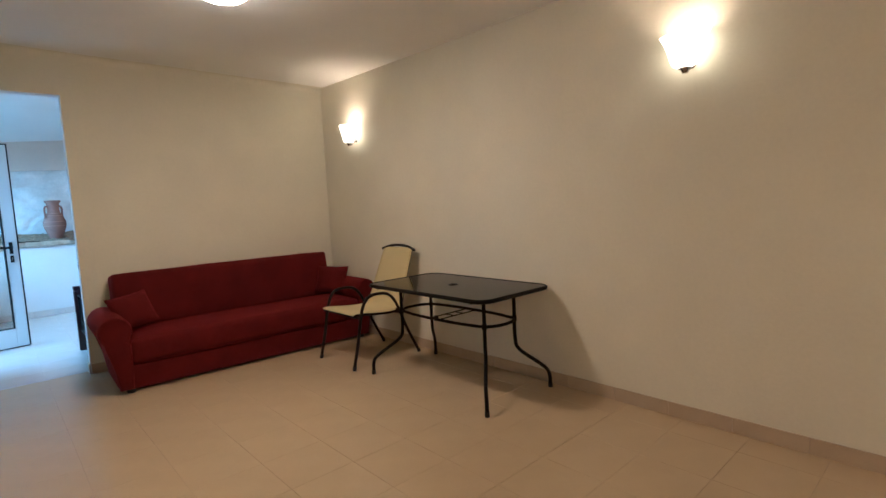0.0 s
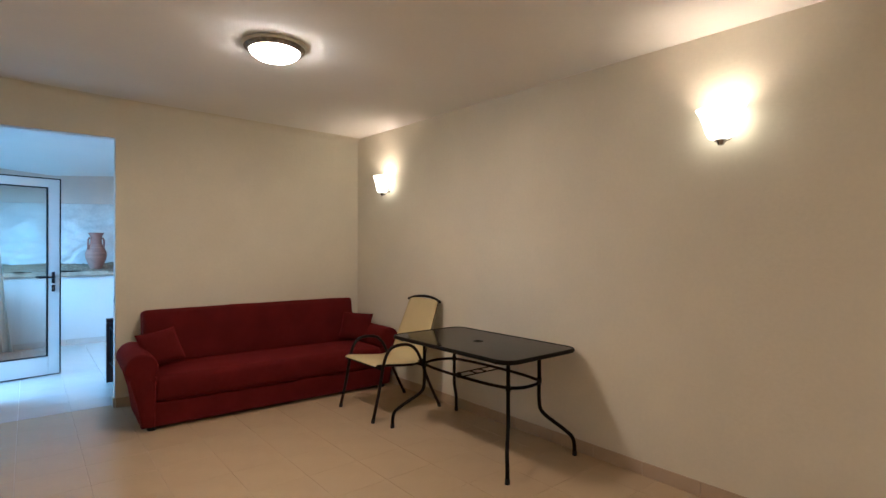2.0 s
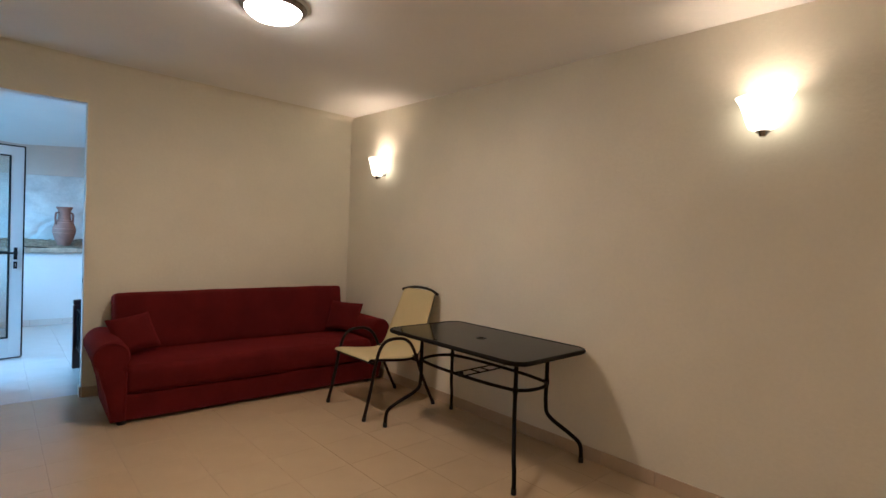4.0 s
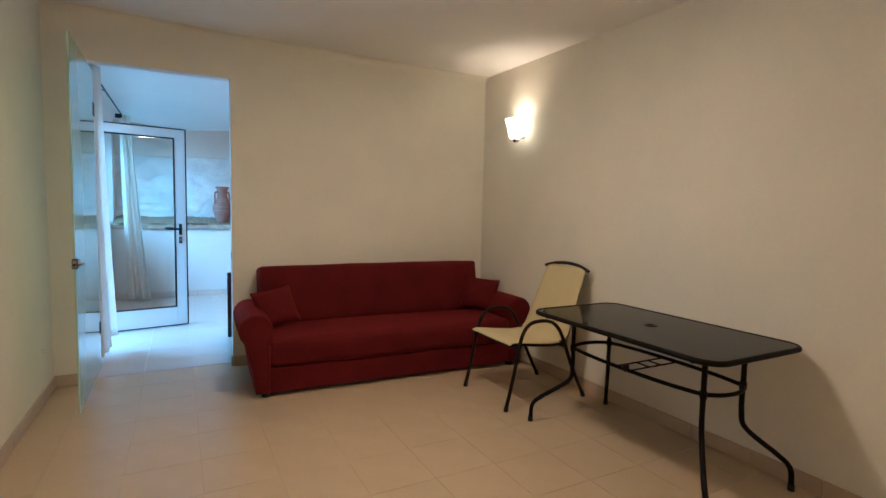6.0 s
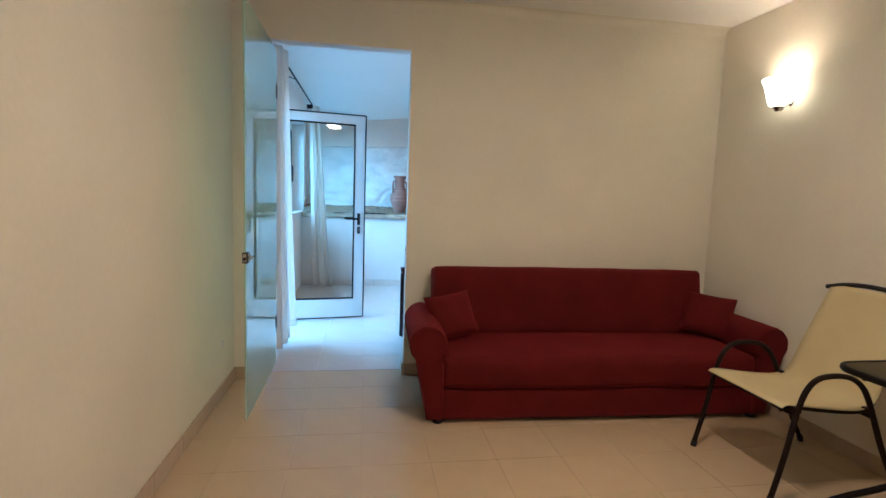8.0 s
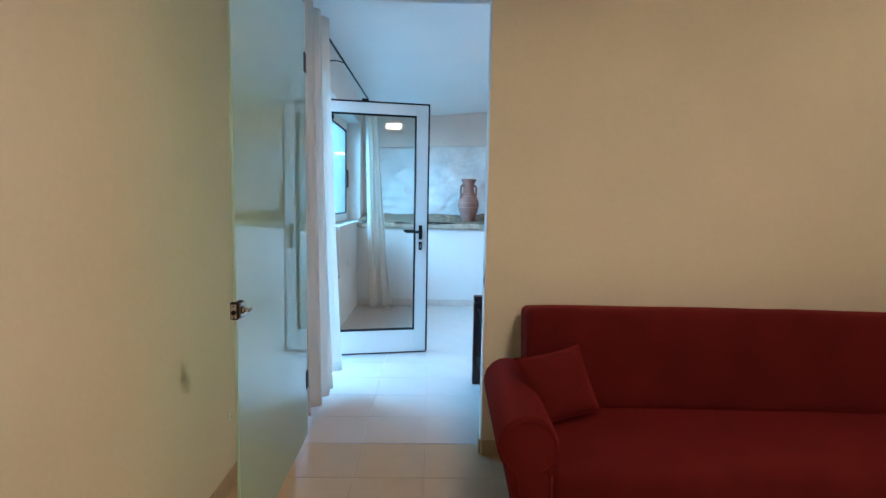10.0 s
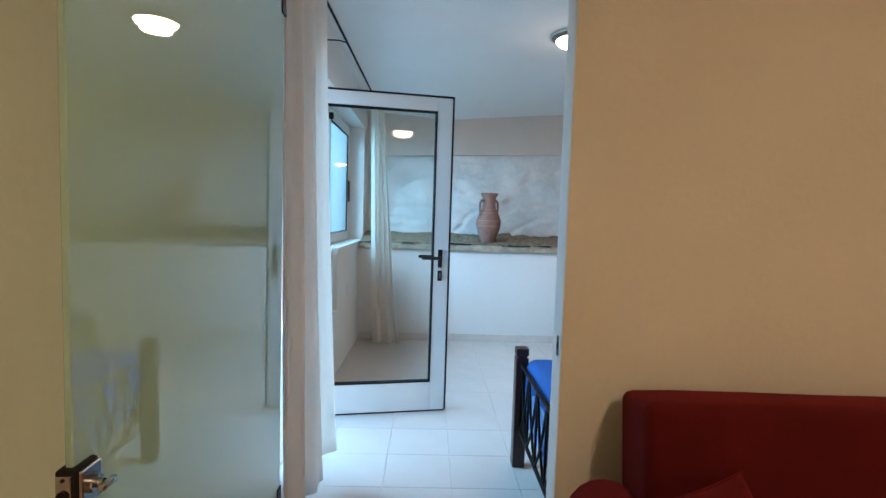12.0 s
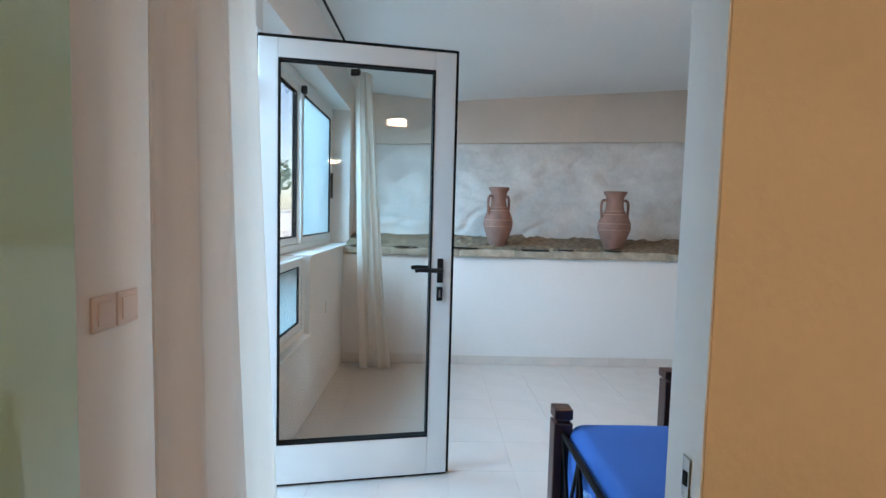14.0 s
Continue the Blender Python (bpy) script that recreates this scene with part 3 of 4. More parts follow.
def cushion(name, a, b, r, puff, parent, nx=28, ny=14):
    """A padded block whose broad faces swell a little."""
    bm = bx((a, b), bev=r, seg=4)
    bmesh.ops.subdivide_edges(bm, edges=[e for e in bm.edges if e.calc_length() > 0.25], cuts=15, use_grid_fill=True)
    ca = [(p + q) / 2 for p, q in zip(a, b)]
    ha = [abs(q - p) / 2 for p, q in zip(a, b)]
    for v in bm.verts:
        q = [(v.co[i] - ca[i]) / ha[i] for i in range(3)]
        for i, j, k in ((0, 1, 2), (1, 0, 2), (2, 0, 1)):
            v.co[i] += puff[i] * q[i] * (1 - min(1, q[j] ** 4)) * (1 - min(1, q[k] ** 4))
        v.co.z += 0.005 * noise.noise(v.co * 4)
        v.co.y += 0.013 * noise.noise(Vector((v.co.x * 3.3, 5, v.co.z * 1.2)))
    return part(name, bm, FABRIC, parent, smooth=50)


cushion("seat", (0.115, 0.0, 0.208), (L - 0.115, 0.60, 0.400), 0.045, (0, 0.010, 0.014), sofa)
back = cushion("backrest", (0.104, -0.10, 0.0), (L - 0.150, 0.11, 0.450), 0.030, (0, 0.02, 0.008), sofa)
back.matrix_local = Matrix.Translation((0, 0.60, 0.385)) @ Matrix.Rotation(radians(-9), 4, "X")
part("back_frame", bx(((0.13, 0.655, 0.05), (L - 0.14, 0.715, 0.74)), bev=0.02), FABRIC, sofa)


def arm(x0, s):
    """Rolled arm; s: 1 opens to the right."""
    prof = []
    for k in range(14):
        a = math.radians(-50 + k * 20)
        prof.append((0.052 + 0.110 * math.cos(a), 0.470 + 0.110 * math.sin(a)))
    prof += [(0.002, 0.36), (0.026, 0.20), (0.050, 0.03), (0.138, 0.03), (0.145, 0.20), (0.145, 0.36)]
    prof = [(x0 + s * (x - 0.02), z) for x, z in prof]
    if s < 0:
        prof = prof[::-1]
    bm = extrude_y(bmesh.new(), prof, 0.0, 0.68, 0.018)
    a = part("arm", bm, FABRIC, sofa, smooth=45)
    line = [(x0 + s * (0.032 + 0.097 * math.cos(math.radians(t))), -0.003, 0.470 + 0.097 * math.sin(math.radians(t))) for t in range(-60, 241, 15)]
    line = [(x0 + s * 0.108, -0.003, 0.06), (x0 + s * 0.112, -0.003, 0.36)] + line + [(x0 - s * 0.006, -0.003, 0.35), (x0 + s * 0.042, -0.003, 0.06)]
    part("piping", tube(bmesh.new(), curve(line, 3), 0.0032, 6), FABRIC, a)


arm(0.0, 1)
arm(L, -1)
for x in (0.10, L - 0.10):
    for y in (0.05, 0.64):
        bm = lathe(bmesh.new(), [(0.001, 0.0), (0.028, 0.0), (0.032, 0.012), (0.032, 0.046), (0.001, 0.047)], at=(x, y, 0), n=16)
        part("foot", bm, PLASTIC, sofa, "black plastic foot")


def pillow(m, w=0.315, h=0.285, d=0.13):
    bm = bmesh.new()

    def f(s):
        def g(u, v):
            x, y = 2 * u - 1, 2 * v - 1
            e = (1 - abs(x) ** 2.6) * (1 - abs(y) ** 2.6)
            k = 1 - 0.07 * (1 - y * y) * abs(x) ** 2
            k2 = 1 - 0.07 * (1 - x * x) * abs(y) ** 2
            z = s * d / 2 * max(0, e) ** 0.55 * (1 + 0.12 * noise.noise(Vector((x * 2, y * 2, s))))
            return (x * w / 2 * k, y * h / 2 * k2, z)
        return g
    sheet(bm, f(1), 20, 20)
    sheet(bm, f(-1), 20, 20)
    bmesh.ops.remove_doubles(bm, verts=bm.verts, dist=0.0005)
    t = part("pillow", bm, FABRIC, smooth=80, label="small square dark red cushion on the sofa", category="pillow")
    rim = [(x * w / 2 * (1 - 0.07 * (1 - y * y) * abs(x) ** 2), y * h / 2 * (1 - 0.07 * (1 - x * x) * abs(y) ** 2), 0) for x, y in [(q, -1) for q in np.linspace(-1, 1, 9)[:-1]] + [(1, q) for q in np.linspace(-1, 1, 9)[:-1]] + [(q, 1) for q in np.linspace(1, -1, 9)[:-1]] + [(-1, q) for q in np.linspace(1, -1, 9)[:-1]]]
    part("piping", tube(bmesh.new(), rim, 0.004, 6, True), FABRIC, t)
    t.matrix_world = m
    return t


pillow(Matrix.Translation((1.445, 4.925, 0.56)) @ Matrix.Rotation(radians(14), 4, "Z") @ Matrix.Rotation(radians(62), 4, "X") @ Matrix.Rotation(radians(8), 4, "Z"))
pillow(Matrix.Translation((3.225, 4.90, 0.565)) @ Matrix.Rotation(radians(-38), 4, "Z") @ Matrix.Rotation(radians(64), 4, "X") @ Matrix.Rotation(radians(-6), 4, "Z"))

# ---- table ----
TX, TY = 3.073, 2.91
table = thing("table", (TX, TY, 0), label="black metal garden table with a dark glass top", category="table")
HX, HY, TZ = 0.352, 0.615, 0.705


def rounded(hx, hy, r, n=8):
    out = []
    for cx, cy, a0 in ((hx - r, hy - r, 0), (-hx + r, hy - r, 90), (-hx + r, -hy + r, 180), (hx - r, -hy + r, 270)):
        out += [(cx + r * math.cos(math.radians(a0 + 90 * k / n)), cy + r * math.sin(math.radians(a0 + 90 * k / n))) for k in range(n + 1)]
    return out


def slab(bm, outline, z0, z1, hole=0.0, nh=24):
    lo, hi = [bm.verts.new((x, y, z0)) for x, y in outline], [bm.verts.new((x, y, z1)) for x, y in outline]
    n = len(outline)
    for i in range(n):
        bm.faces.new((lo[i], lo[(i + 1) % n], hi[(i + 1) % n], hi[i]))
    if not hole:
        bm.faces.new(lo[::-1]), bm.faces.new(hi)
    else:
        c = [(hole * math.cos(2 * math.pi * k / nh), hole * math.sin(2 * math.pi * k / nh)) for k in range(nh)]
        l2, h2 = [bm.verts.new((x, y, z0)) for x, y in c], [bm.verts.new((x, y, z1)) for x, y in c]
        for k in range(nh):
            bm.faces.new((l2[k], h2[k], h2[(k + 1) % nh], l2[(k + 1) % nh]))
        for ring, inner in ((lo, l2), (hi, h2)):
            es = [bm.edges.get((ring[i], ring[(i + 1) % n])) for i in range(n)] + [bm.edges.get((inner[i], inner[(i + 1) % nh])) for i in range(nh)]
            bmesh.ops.triangle_fill(bm, edges=es, use_beauty=True)
    return bm


part("tabletop", slab(bmesh.new(), rounded(HX - 0.014, HY - 0.014, 0.085), TZ - 0.007, TZ, 0.022), TABLEGLASS, table, "dark smoked glass top")
rim = [(x, y, TZ - 0.010) for x, y in rounded(HX - 0.012, HY - 0.012, 0.09, 6)]
bm = tube(bmesh.new(), rim, 0.0135, 10, True)
for s in (-1, 1):
    tube(bm, [(-HX + 0.03, s * (HY - 0.13), TZ - 0.024), (HX - 0.03, s * (HY - 0.13), TZ - 0.024)], 0.011, 8)
part("rim", bm, BLACK, table)
bm = lathe(bmesh.new(), [(0.021, -0.012), (0.020, 0.003), (0.030, 0.0035), (0.036, 0.001), (0.036, 0.0002)], at=(0, 0, TZ), n=24)
part("umbrella_ring", bm, PLASTIC, table, "black plastic umbrella hole ring")
for sx in (-1, 1):
    for sy in (-1, 1):
        fx, fy = sx * 0.322 - 0.007, sy * 0.592
        ix, iy = sx * 0.150, sy * 0.430
        pts = curve([(ix, iy, TZ - 0.02), (ix, iy, 0.52), (ix, iy, 0.36), (ix + sx * 0.018, iy + sy * 0.018, 0.275), (fx - sx * 0.045, fy - sy * 0.045, 0.165), (fx - sx * 0.006, fy - sy * 0.006, 0.105), (fx, fy, 0.0)], 6)
        lg = part("leg", tube(bmesh.new(), pts, 0.0125, 10), BLACK, table)
        part("foot_cap", tube(bmesh.new(), [(fx, fy, 0.0), (fx, fy, 0.03)], 0.0155, 10), PLASTIC, lg)
RZ = 0.488
for sx in (-1, 1):
    pts = curve([(sx * 0.150, -0.430, RZ), (sx * 0.180, -0.25, RZ), (sx * 0.190, 0.0, RZ), (sx * 0.180, 0.25, RZ), (sx * 0.150, 0.430, RZ)], 6)
    part("stretcher", tube(bmesh.new(), pts, 0.0105, 8), BLACK, table)
for sy in (-1, 1):
    pts = curve([(-0.150, sy * 0.430, RZ), (-0.08, sy * 0.472, RZ), (0, sy * 0.485, RZ), (0.08, sy * 0.472, RZ), (0.150, sy * 0.430, RZ)], 5)
    part("end_stretcher", tube(bmesh.new(), pts, 0.0105, 8), BLACK, table)
    for sx in (-1, 1):
        part("bracket", tube(bmesh.new(), [(sx * 0.150, sy * 0.430, RZ - 0.018), (sx * 0.150, sy * 0.430, RZ + 0.018)], 0.0165, 10), BLACK, table)
bm = bmesh.new()
for q in (-0.045, 0.045):
    tube(bm, [(-0.189, q, RZ + 0.004), (0.189, q, RZ + 0.004)], 0.0045, 6)
    tube(bm, [(q, -0.045, RZ + 0.004), (q, 0.045, RZ + 0.004)], 0.0045, 6)
part("umbrella_holder", bm, BLACK, table, "thin wire umbrella holder")
bm = lathe(bmesh.new(), [(0.001, -0.03), (0.012, -0.028), (0.018, -0.012), (0.016, 0.006), (0.001, 0.008)], at=(-0.197, -0.02, RZ + 0.022), n=14)
part("screw_knob", bm, PLASTIC, table)

# ---- chair ----
chair = thing("chair", (2.68, 3.945, 0), label="garden armchair with a cream sling on a dark metal frame", category="chair")
CW = 0.262
for s, fy in ((-1, -CW), (1, CW)):
    pts = curve([(0.0, fy, 0.0), (0.055, fy, 0.22), (0.095, fy, 0.42), (0.135, fy, 0.525), (0.20, fy, 0.573), (0.32, fy, 0.575), (0.40, fy, 0.537), (0.46, fy, 0.45), (0.55, fy, 0.24), (0.675, fy, 0.0)], 6)
    lg = part("side_frame", tube(bmesh.new(), pts, 0.0125, 10), BROWN_METAL, chair)
    for x in (0.0, 0.675):
        part("foot_cap", tube(bmesh.new(), [(x + (0.002 if x < 0.1 else -0.004), fy, 0.0), (x + (0.008 if x < 0.1 else -0.012), fy, 0.03)], 0.0155, 10), PLASTIC, lg)
side = [(0.036, 0.426), (0.064, 0.438), (0.14, 0.431), (0.29, 0.412), (0.438, 0.404), (0.518, 0.440), (0.574, 0.58), (0.647, 0.765), (0.706, 0.908)]
for s in (-1, 1):
    pts = curve([(x + 0.006, s * (0.225 - 0.035 * max(0, (z - 0.43) / 0.47)), z - 0.010) for x, z in side], 5)
    part("seat_rail", tube(bmesh.new(), pts, 0.010, 8), BROWN_METAL, chair)
for s in (-1, 1):
    for x, z in ((0.098, 0.425), (0.478, 0.408)):
        part("bracket", bx(((x - 0.016, s * CW - s * 0.036, z - 0.012), (x + 0.016, s * CW + s * 0.004, z + 0.014)), bev=0.003), BROWN_METAL, chair)
prof = curve([(x, 0, z) for x, z in side], 5)


def sling(u, v):
    k = u * (len(prof) - 1)
    i = min(int(k), len(prof) - 2)
    p = prof[i].lerp(prof[i + 1], k - i)
    w = 2 * v - 1
    sag = 0.014 * (1 - w * w) * math.sin(math.pi * min(1, u * 1.02))
    d = (prof[i + 1] - prof[i]).normalized()
    return (p.x + d.z * sag, w * (0.243 - 0.036 * max(0, (p.z - 0.43) / 0.47)), p.z + 0.004 - d.x * sag)


ob = part("sling", sheet(bmesh.new(), sling, 40, 12), SLING, chair, "cream woven plastic sling", smooth=60)
md = ob.modifiers.new("thick", "SOLIDIFY")
md.thickness = 0.003
part("top_bar", tube(bmesh.new(), curve([(0.701, -0.235, 0.893), (0.714, -0.13, 0.920), (0.719, 0, 0.930), (0.714, 0.13, 0.920), (0.701, 0.235, 0.893)], 5), 0.012, 8), PLASTIC, chair, "dark curved top bar")
for x, z in ((0.10, 0.398), (0.475, 0.385)):
    part("crossbar", tube(bmesh.new(), [(x, -CW, z), (x, CW, z)], 0.009, 8), BROWN_METAL, chair)

# ---- curtains ----
rod = thing("curtain_rod", (0.17, 0, 2.425), label="long thin black metal curtain rod with wall hooks", category="curtain rod")
part("rod", tube(bmesh.new(), [(0, 5.60, 0), (0, 8.95, 0.03)], 0.008, 8), BLACK, rod)
part("end_block", bx(((-0.06, 8.70, -0.03), (0.015, 8.735, 0.02)), bev=0.004), PLASTIC, rod)
for y in (5.66, 7.14):
    part("bracket", tube(bmesh.new(), curve([(0, y, 0), (-0.05, y, 0.012), (-0.12, y, 0.012), (-0.168, y, 0.012), (-0.168, y, -0.03)], 3), 0.004, 6), BLACK, rod)


def curtain(p0, p1, q0, q1, folds, amp, z0, z1, seed, label, lift=0.0):
    """p: ends of the gathered top, q: ends of the hem."""
    rnd = random.Random(seed)
    ph = [rnd.uniform(0, 6) for _ in range(4)]

    def f(u, v):
        a = Vector(p0).lerp(Vector(p1), u)
        b = Vector(q0).lerp(Vector(q1), u)
        c = b.lerp(a, v ** 0.8)
        d = (Vector(q1) - Vector(q0)).normalized()
        nrm = Vector((-d.y, d.x))
        w = amp * (0.6 + 0.5 * (1 - v)) * (math.sin(folds * 6.28 * u + ph[0] + 0.5 * math.sin(3 * v + ph[1])) + 0.22 * math.sin(folds * 2.3 * 6.28 * u + ph[2]))
        c = c + nrm * w
        hem = z0 + 0.012 * math.sin(4 * u + ph[3]) + lift * (0.35 * min(1, max(0, (u - 0.60) * 40)) + 0.65 * min(1, max(0, (u - 0.74) * 40)))
        return (c.x, c.y, hem + (z1 - hem) * v)
    ob = part("curtain", sheet(bmesh.new(), f, 110, 30), CURTAIN, label=label, category="curtain", smooth=80)
    m = ob.modifiers.new("thick", "SOLIDIFY")
    m.thickness = 0.003
    return ob


curtain((0.19, 5.755), (0.24, 6.13), (0.205, 5.725), (0.28, 6.26), 2.9, 0.026, 0.05, 2.42, 2, "cream curtain hanging gathered beside the garden door", lift=0.11)
curtain((0.15, 8.70), (0.26, 8.82), (0.20, 8.80), (0.46, 8.84), 2.2, 0.030, 0.03, 2.44, 7, "cream curtain hanging gathered in the bedroom corner")

# ---- ledge ----
ledge = part("ledge", sheet(bmesh.new(), lambda u, v: (u * XE, YN - 0.005 + v * (YR - YN), 1.025 + 0.075 * v + 0.035 * v * v + 0.024 * noise.noise(Vector((u * 24, v * 5, 0))) + 0.020 * noise.noise(Vector((u * 80, v * 14, 3)))), 200, 30), LEDGE, smooth=60, kind="structure", label="rough stone ledge of brown slabs under the rock face")
x = 0.0
rl = random.Random(11)
while x < XE - 0.05:
    w = min(rl.uniform(0.25, 0.62), XE - x)
    h = 0.062 + rl.uniform(-0.006, 0.006)
    bm = bx(((x + 0.0004, YN - 0.030 + rl.uniform(-0.008, 0.008), 0.966), (x + w - 0.0004, YN + 0.02, 0.966 + h)), bev=0.005, seg=2)
    bmesh.ops.subdivide_edges(bm, edges=[e for e in bm.edges if e.calc_length() > 0.1], cuts=7, use_grid_fill=True)
    for v in bm.verts:
        v.co += Vector((0, 0.012 * noise.noise(v.co * 9), 0.007 * noise.noise(v.co * 12 + Vector((7, 0, 0)))))
    part("stone", bm, LEDGE_EDGE, ledge, smooth=50)
    if rl.random() < 0.8:
        s = x + rl.uniform(0.02, 0.12)
        bm = bx(((s, YN - 0.043, 0.966 + h + 0.006), (s + rl.uniform(0.08, 0.26), YN + 0.03, 0.966 + h + 0.014)), bev=0.002, seg=1)
        part("crack", bm, RUBBER, ledge, smooth=0)
    x += w


def vase(x, y, z, r, h, turn):
    t = thing("vase", (x, y, z), label="terracotta amphora with two handles on the stone ledge", category="vase")
    t.rotation_euler = (0, 0, turn)
    prof = [(0.001, 0), (0.50, 0), (0.56, 0.03), (0.78, 0.16), (0.95, 0.30), (1.0, 0.38), (0.97, 0.46), (0.82, 0.56), (0.66, 0.63), (0.56, 0.68), (0.52, 0.76), (0.52, 0.86), (0.56, 0.92), (0.66, 0.955), (0.70, 0.97), (0.69, 1.0), (0.60, 1.0), (0.50, 0.96), (0.46, 0.86), (0.46, 0.70)]
    part("body", lathe(bmesh.new(), [(a * r, b * h) for a, b in prof], n=36), TERRA, t)
    for b, rr in ((0.33, 0.985), (0.44, 0.99), (0.60, 0.74), (0.66, 0.62)):
        part("band", tube(bmesh.new(), [(rr * r * math.cos(k * 0.2618), rr * r * math.sin(k * 0.2618), b * h) for k in range(24)], 0.0035, 6, True), TERRA_LIGHT, t)
    for s in (-1, 1):
        pts = curve([(s * 0.52 * r, 0, 0.84 * h), (s * 0.78 * r, 0, 0.845 * h), (s * 0.90 * r, 0, 0.78 * h), (s * 0.90 * r, 0, 0.66 * h), (s * 0.86 * r, 0, 0.52 * h)], 5)
        part("handle", tube(bmesh.new(), pts, 0.012, 8), TERRA, t)


vase(1.385, 9.32, 1.058, 0.135, 0.535, 0.55)
vase(2.46, 9.30, 1.055, 0.148, 0.525, 0.15)

# ---- bed ----
bed = thing("bed", (1.222, 5.58, 0), label="single bed with dark wooden posts and black metal footboard", category="bed")
BL = 2.0
for x, hgt in ((0.0, 0.645), (BL, 0.95)):
    for y in (0.0, 0.82):
        bm = bx(((x, y, 0), (x + 0.066, y + 0.066, hgt - 0.05)), ((x + 0.008, y + 0.008, hgt - 0.05), (x + 0.058, y + 0.058, hgt - 0.038)), ((x, y, hgt - 0.038), (x + 0.066, y + 0.066, hgt)), bev=0.004)
        part("post", bm, WOOD, bed, "dark reddish wooden post")
for x, zt in ((0.033, 0.555), (BL + 0.033, 0.85)):
    for z in (zt, 0.20):
        part("rail", tube(bmesh.new(), [(x, 0.06, z), (x, 0.825, z)], 0.0105, 8), BLACK, bed)
    n = 4
    for i in range(n):
        y0, y1 = 0.066 + i * 0.754 / n, 0.066 + (i + 1) * 0.754 / n
        for a, b in ((y0, y1), (y1, y0)):
            part("strut", tube(bmesh.new(), curve([(x, a, 0.20), (x, (a + b) / 2, (zt + 0.2) / 2 - 0.05), (x, b, zt)], 4), 0.0065, 6), BLACK, bed)
        part("strut", tube(bmesh.new(), [(x, y1, 0.20), (x, y1, zt)], 0.0065, 6), BLACK, bed)
part("side_rail", bx(((0.066, 0.015, 0.20), (BL, 0.045, 0.30)), ((0.066, 0.843, 0.20), (BL, 0.873, 0.30)), bev=0.004), WOOD, bed)
part("slat_base", bx(((0.07, 0.05, 0.27), (BL, 0.84, 0.29))), WOOD, bed, smooth=0)
mat = thing("mattress", (1.222, 5.58, 0), label="mattress covered with a bright blue fitted sheet", category="mattress")
bm = bx(((0.052, 0.02, 0.292), (BL - 0.01, 0.875, 0.59)), bev=0.06, seg=5)
bmesh.ops.subdivide_edges(bm, edges=[e for e in bm.edges if e.calc_length() > 0.2], cuts=12, use_grid_fill=True)
for v in bm.verts:
    v.co += Vector((0.004, 0.004, 0.006)) * noise.noise(v.co * 5)
part("sheet", bm, BLUE, mat, smooth=50)
bm = bx(((0.046, 0.30, 0.27), (0.060, 0.70, 0.47)), bev=0.01)
bmesh.ops.subdivide_edges(bm, edges=[e for e in bm.edges if e.calc_length() > 0.1], cuts=8, use_grid_fill=True)
for v in bm.verts:
    v.co += Vector((0.004, 0.012, 0.03)) * noise.noise(v.co * 9)
part("hanging_cloth", bm, DEEPBLUE, mat, "crumpled patterned blue cloth")
st = thing("bedside_table", (1.855, 6.60, 0), label="dark wooden bedside table with square corner posts", category="bedside table")
for x in (0, 0.34):
    for y in (0, 0.30):
        part("post", bx(((x, y, 0), (x + 0.066, y + 0.066, 0.588)), ((x - 0.004, y - 0.004, 0.600), (x + 0.07, y + 0.07, 0.636)), ((x + 0.008, y + 0.008, 0.588), (x + 0.058, y + 0.058, 0.600)), bev=0.003), WOOD, st)
part("top", bx(((0.066, 0.0, 0.55), (0.34, 0.366, 0.575)), bev=0.003), WOOD, st)
part("shelf", bx(((0.066, 0.02, 0.20), (0.34, 0.346, 0.22)), bev=0.003), WOOD, st)

# ---- small wall fittings ----
so = thing("wall_socket", (0.004, 5.11, 0.335), label="small white socket on the cream wall", category="socket")
part("plate", bx(((0, -0.012, -0.022), (0.006, 0.012, 0.022)), bev=0.002), ALU, so)
for s in (-1, 1):
    part("hole", tube(bmesh.new(), [(0.0055, 0, s * 0.010), (0.0068, 0, s * 0.010)], 0.003, 8), RUBBER, so)
sw = thing("light_switch", (0.0, 5.92, 1.065), label="double light switch beside the garden door", category="light switch")
for s in (-1, 1):
    part("plate", bx(((0, s * 0.046 - 0.042, -0.042), (0.009, s * 0.046 + 0.042, 0.042)), bev=0.003), SWITCH, sw)
    part("rocker", bx(((0.0092, s * 0.046 - 0.028, -0.028), (0.013, s * 0.046 + 0.028, 0.028)), bev=0.002), SWITCH, sw)
so = thing("wall_socket", (0.0, 8.42, 0.62), label="small white socket on the low window wall", category="socket")
part("plate", bx(((0, -0.042, -0.042), (0.008, 0.042, 0.042)), bev=0.003), ALU, so)

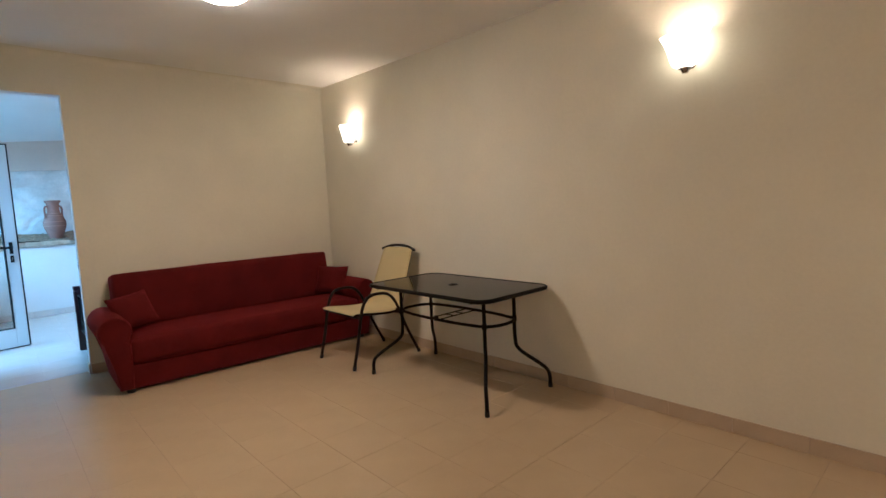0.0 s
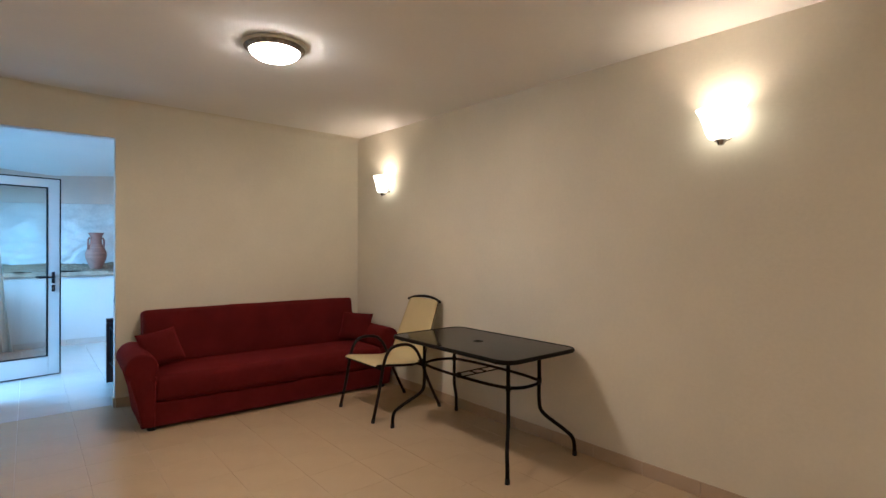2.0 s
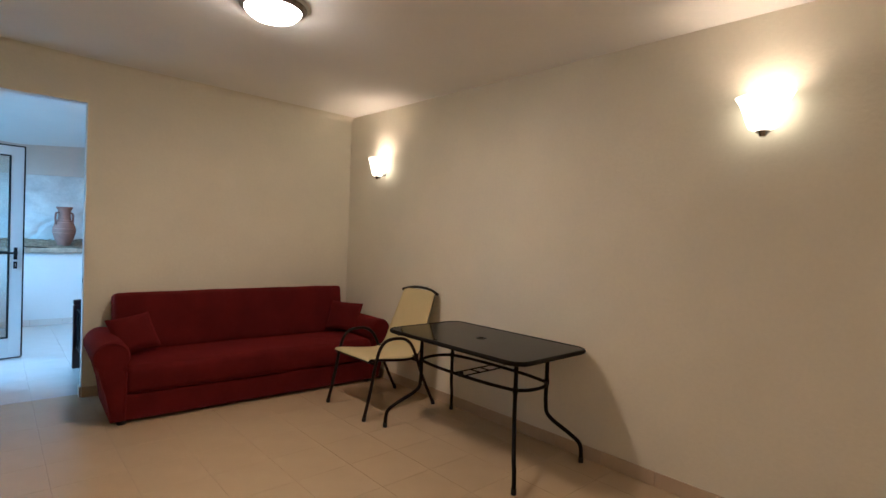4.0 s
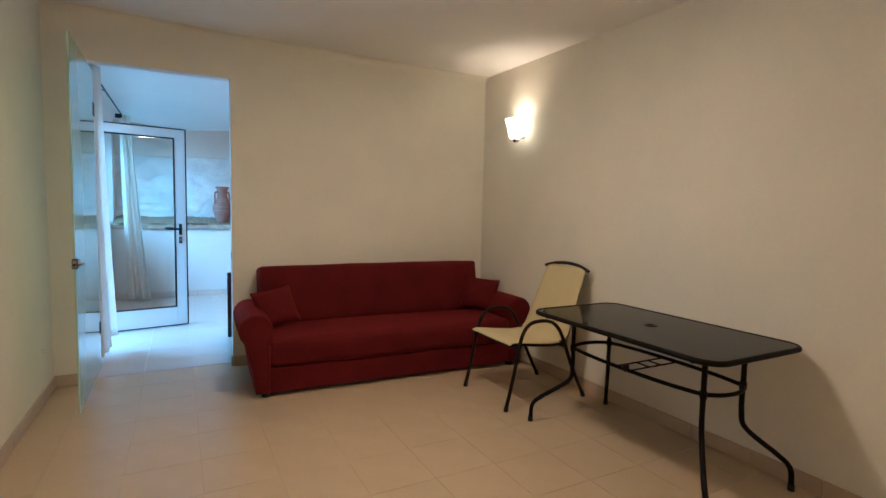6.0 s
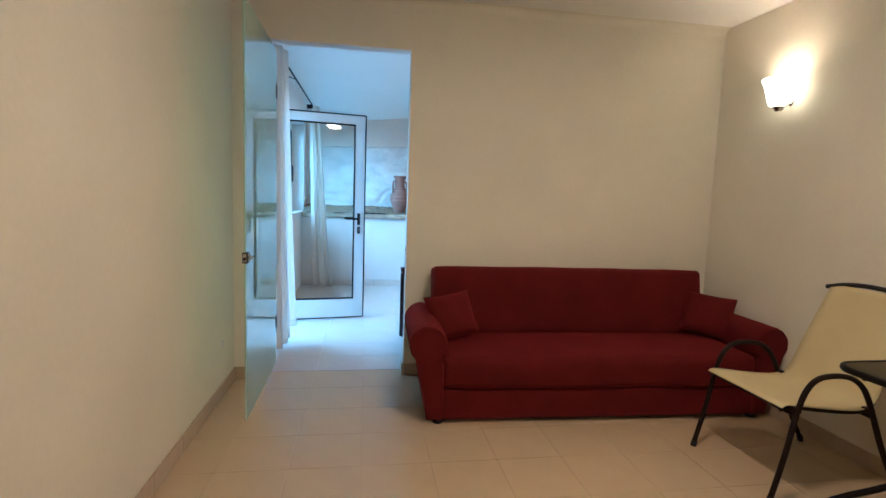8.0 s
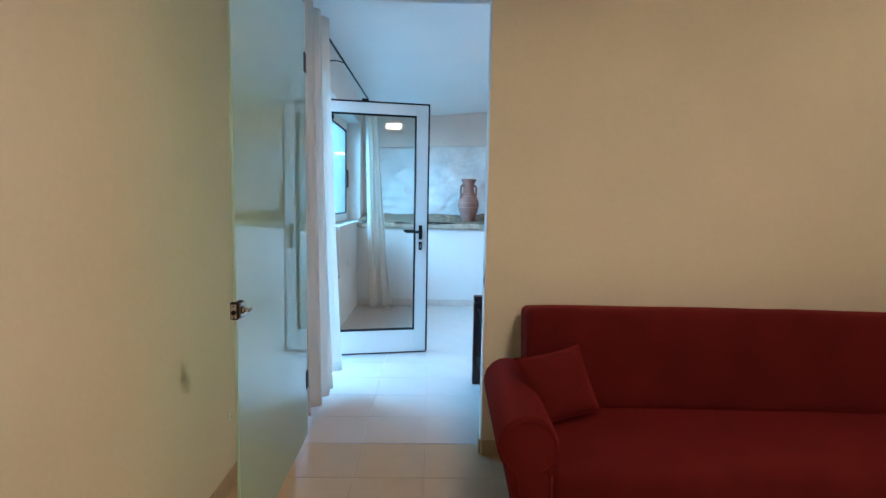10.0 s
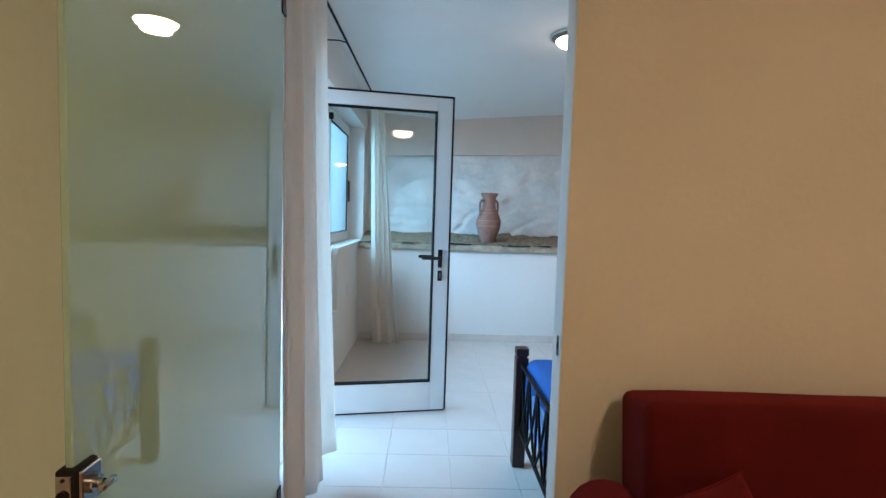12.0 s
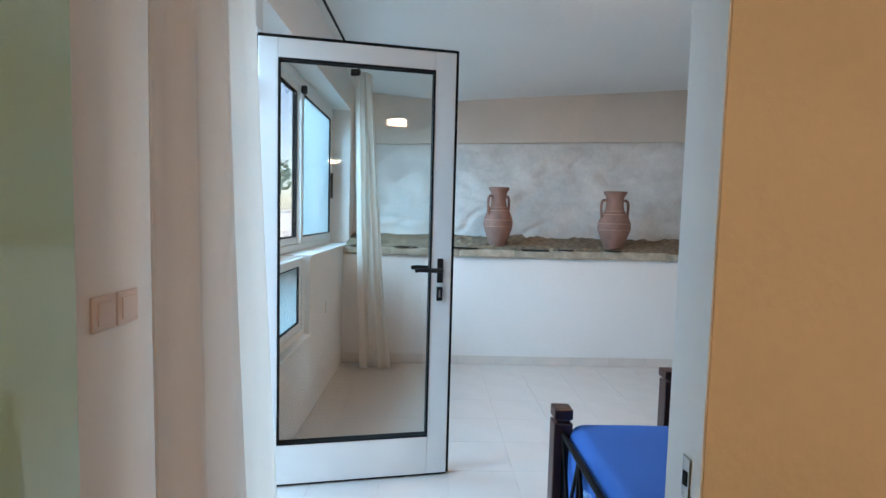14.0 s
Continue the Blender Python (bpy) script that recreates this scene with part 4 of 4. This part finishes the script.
# ---- skirting runs and floor tiles ----
skirting("baseboard_west", (0.004, YB), (0.004, YW), (1, 0))
skirting("baseboard_east", (XR, YW - 0.13), (XR, YB), (-1, 0))
dy = -0.12 / (XR - OX1)
nn = Vector((dy, -1)).normalized()
skirting("baseboard_partition", (OX1 + 0.002, YW), (XR - 0.011, yface(XR - 0.011)), (nn.x, nn.y))
skirting("baseboard_partition_west", (0.016, YW), (OX0, YW), (0, -1))
skirting("baseboard_jamb", (OX1 - 0.003, YW + 0.001), (OX1 - 0.003, YW + TH), (-1, 0))
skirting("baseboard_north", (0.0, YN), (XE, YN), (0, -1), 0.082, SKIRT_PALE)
TS, TX0, TY0 = 0.338, 0.55, 5.175
tiles = {}


def floor_tiles(x0, x1, y0, y1, parent, mat):
    i0, i1 = math.floor((x0 - TX0) / TS), math.ceil((x1 - TX0) / TS)
    j0, j1 = math.floor((y0 - TY0) / TS), math.ceil((y1 - TY0) / TS)
    for i in range(i0, i1):
        for j in range(j0, j1):
            # one joint of the laid field is wider than the rest
            a = max(x0, TX0 + i * TS + (0.0026 if i == 0 else 0.0009))
            b = min(x1, TX0 + (i + 1) * TS - (0.0026 if i == -1 else 0.0009))
            c, d = max(y0, TY0 + j * TS + 0.0009), min(y1, TY0 + (j + 1) * TS - 0.0009)
            if b - a < 0.01 or d - c < 0.01:
                continue
            key = (round(b - a, 4), round(d - c, 4), mat.name)
            if key not in tiles:
                ob = part("tile", bx(((0, 0, -0.006), (key[0], key[1], 0)), bev=0.0007, seg=1), mat, parent, smooth=0)
                tiles[key] = ob.data
            else:
                ob = new("tile", tiles[key])
                ob.parent = parent
            ob.location = (a, c, 0)


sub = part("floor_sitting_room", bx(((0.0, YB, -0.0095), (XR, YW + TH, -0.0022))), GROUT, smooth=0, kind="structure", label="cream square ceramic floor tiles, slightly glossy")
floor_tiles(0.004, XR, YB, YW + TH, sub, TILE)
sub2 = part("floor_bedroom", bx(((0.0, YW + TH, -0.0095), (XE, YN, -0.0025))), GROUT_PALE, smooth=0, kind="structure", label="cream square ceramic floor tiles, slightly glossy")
floor_tiles(0.0, XE, YW + TH + 0.002, YN, sub2, TILE_DAYLIT)
part("threshold", bx(((-0.30, DY0, -0.10), (-0.001, DY1 + 0.06, 0.004)), bev=0.003), SKIRT, smooth=0, kind="structure", label="beige threshold of the garden door")
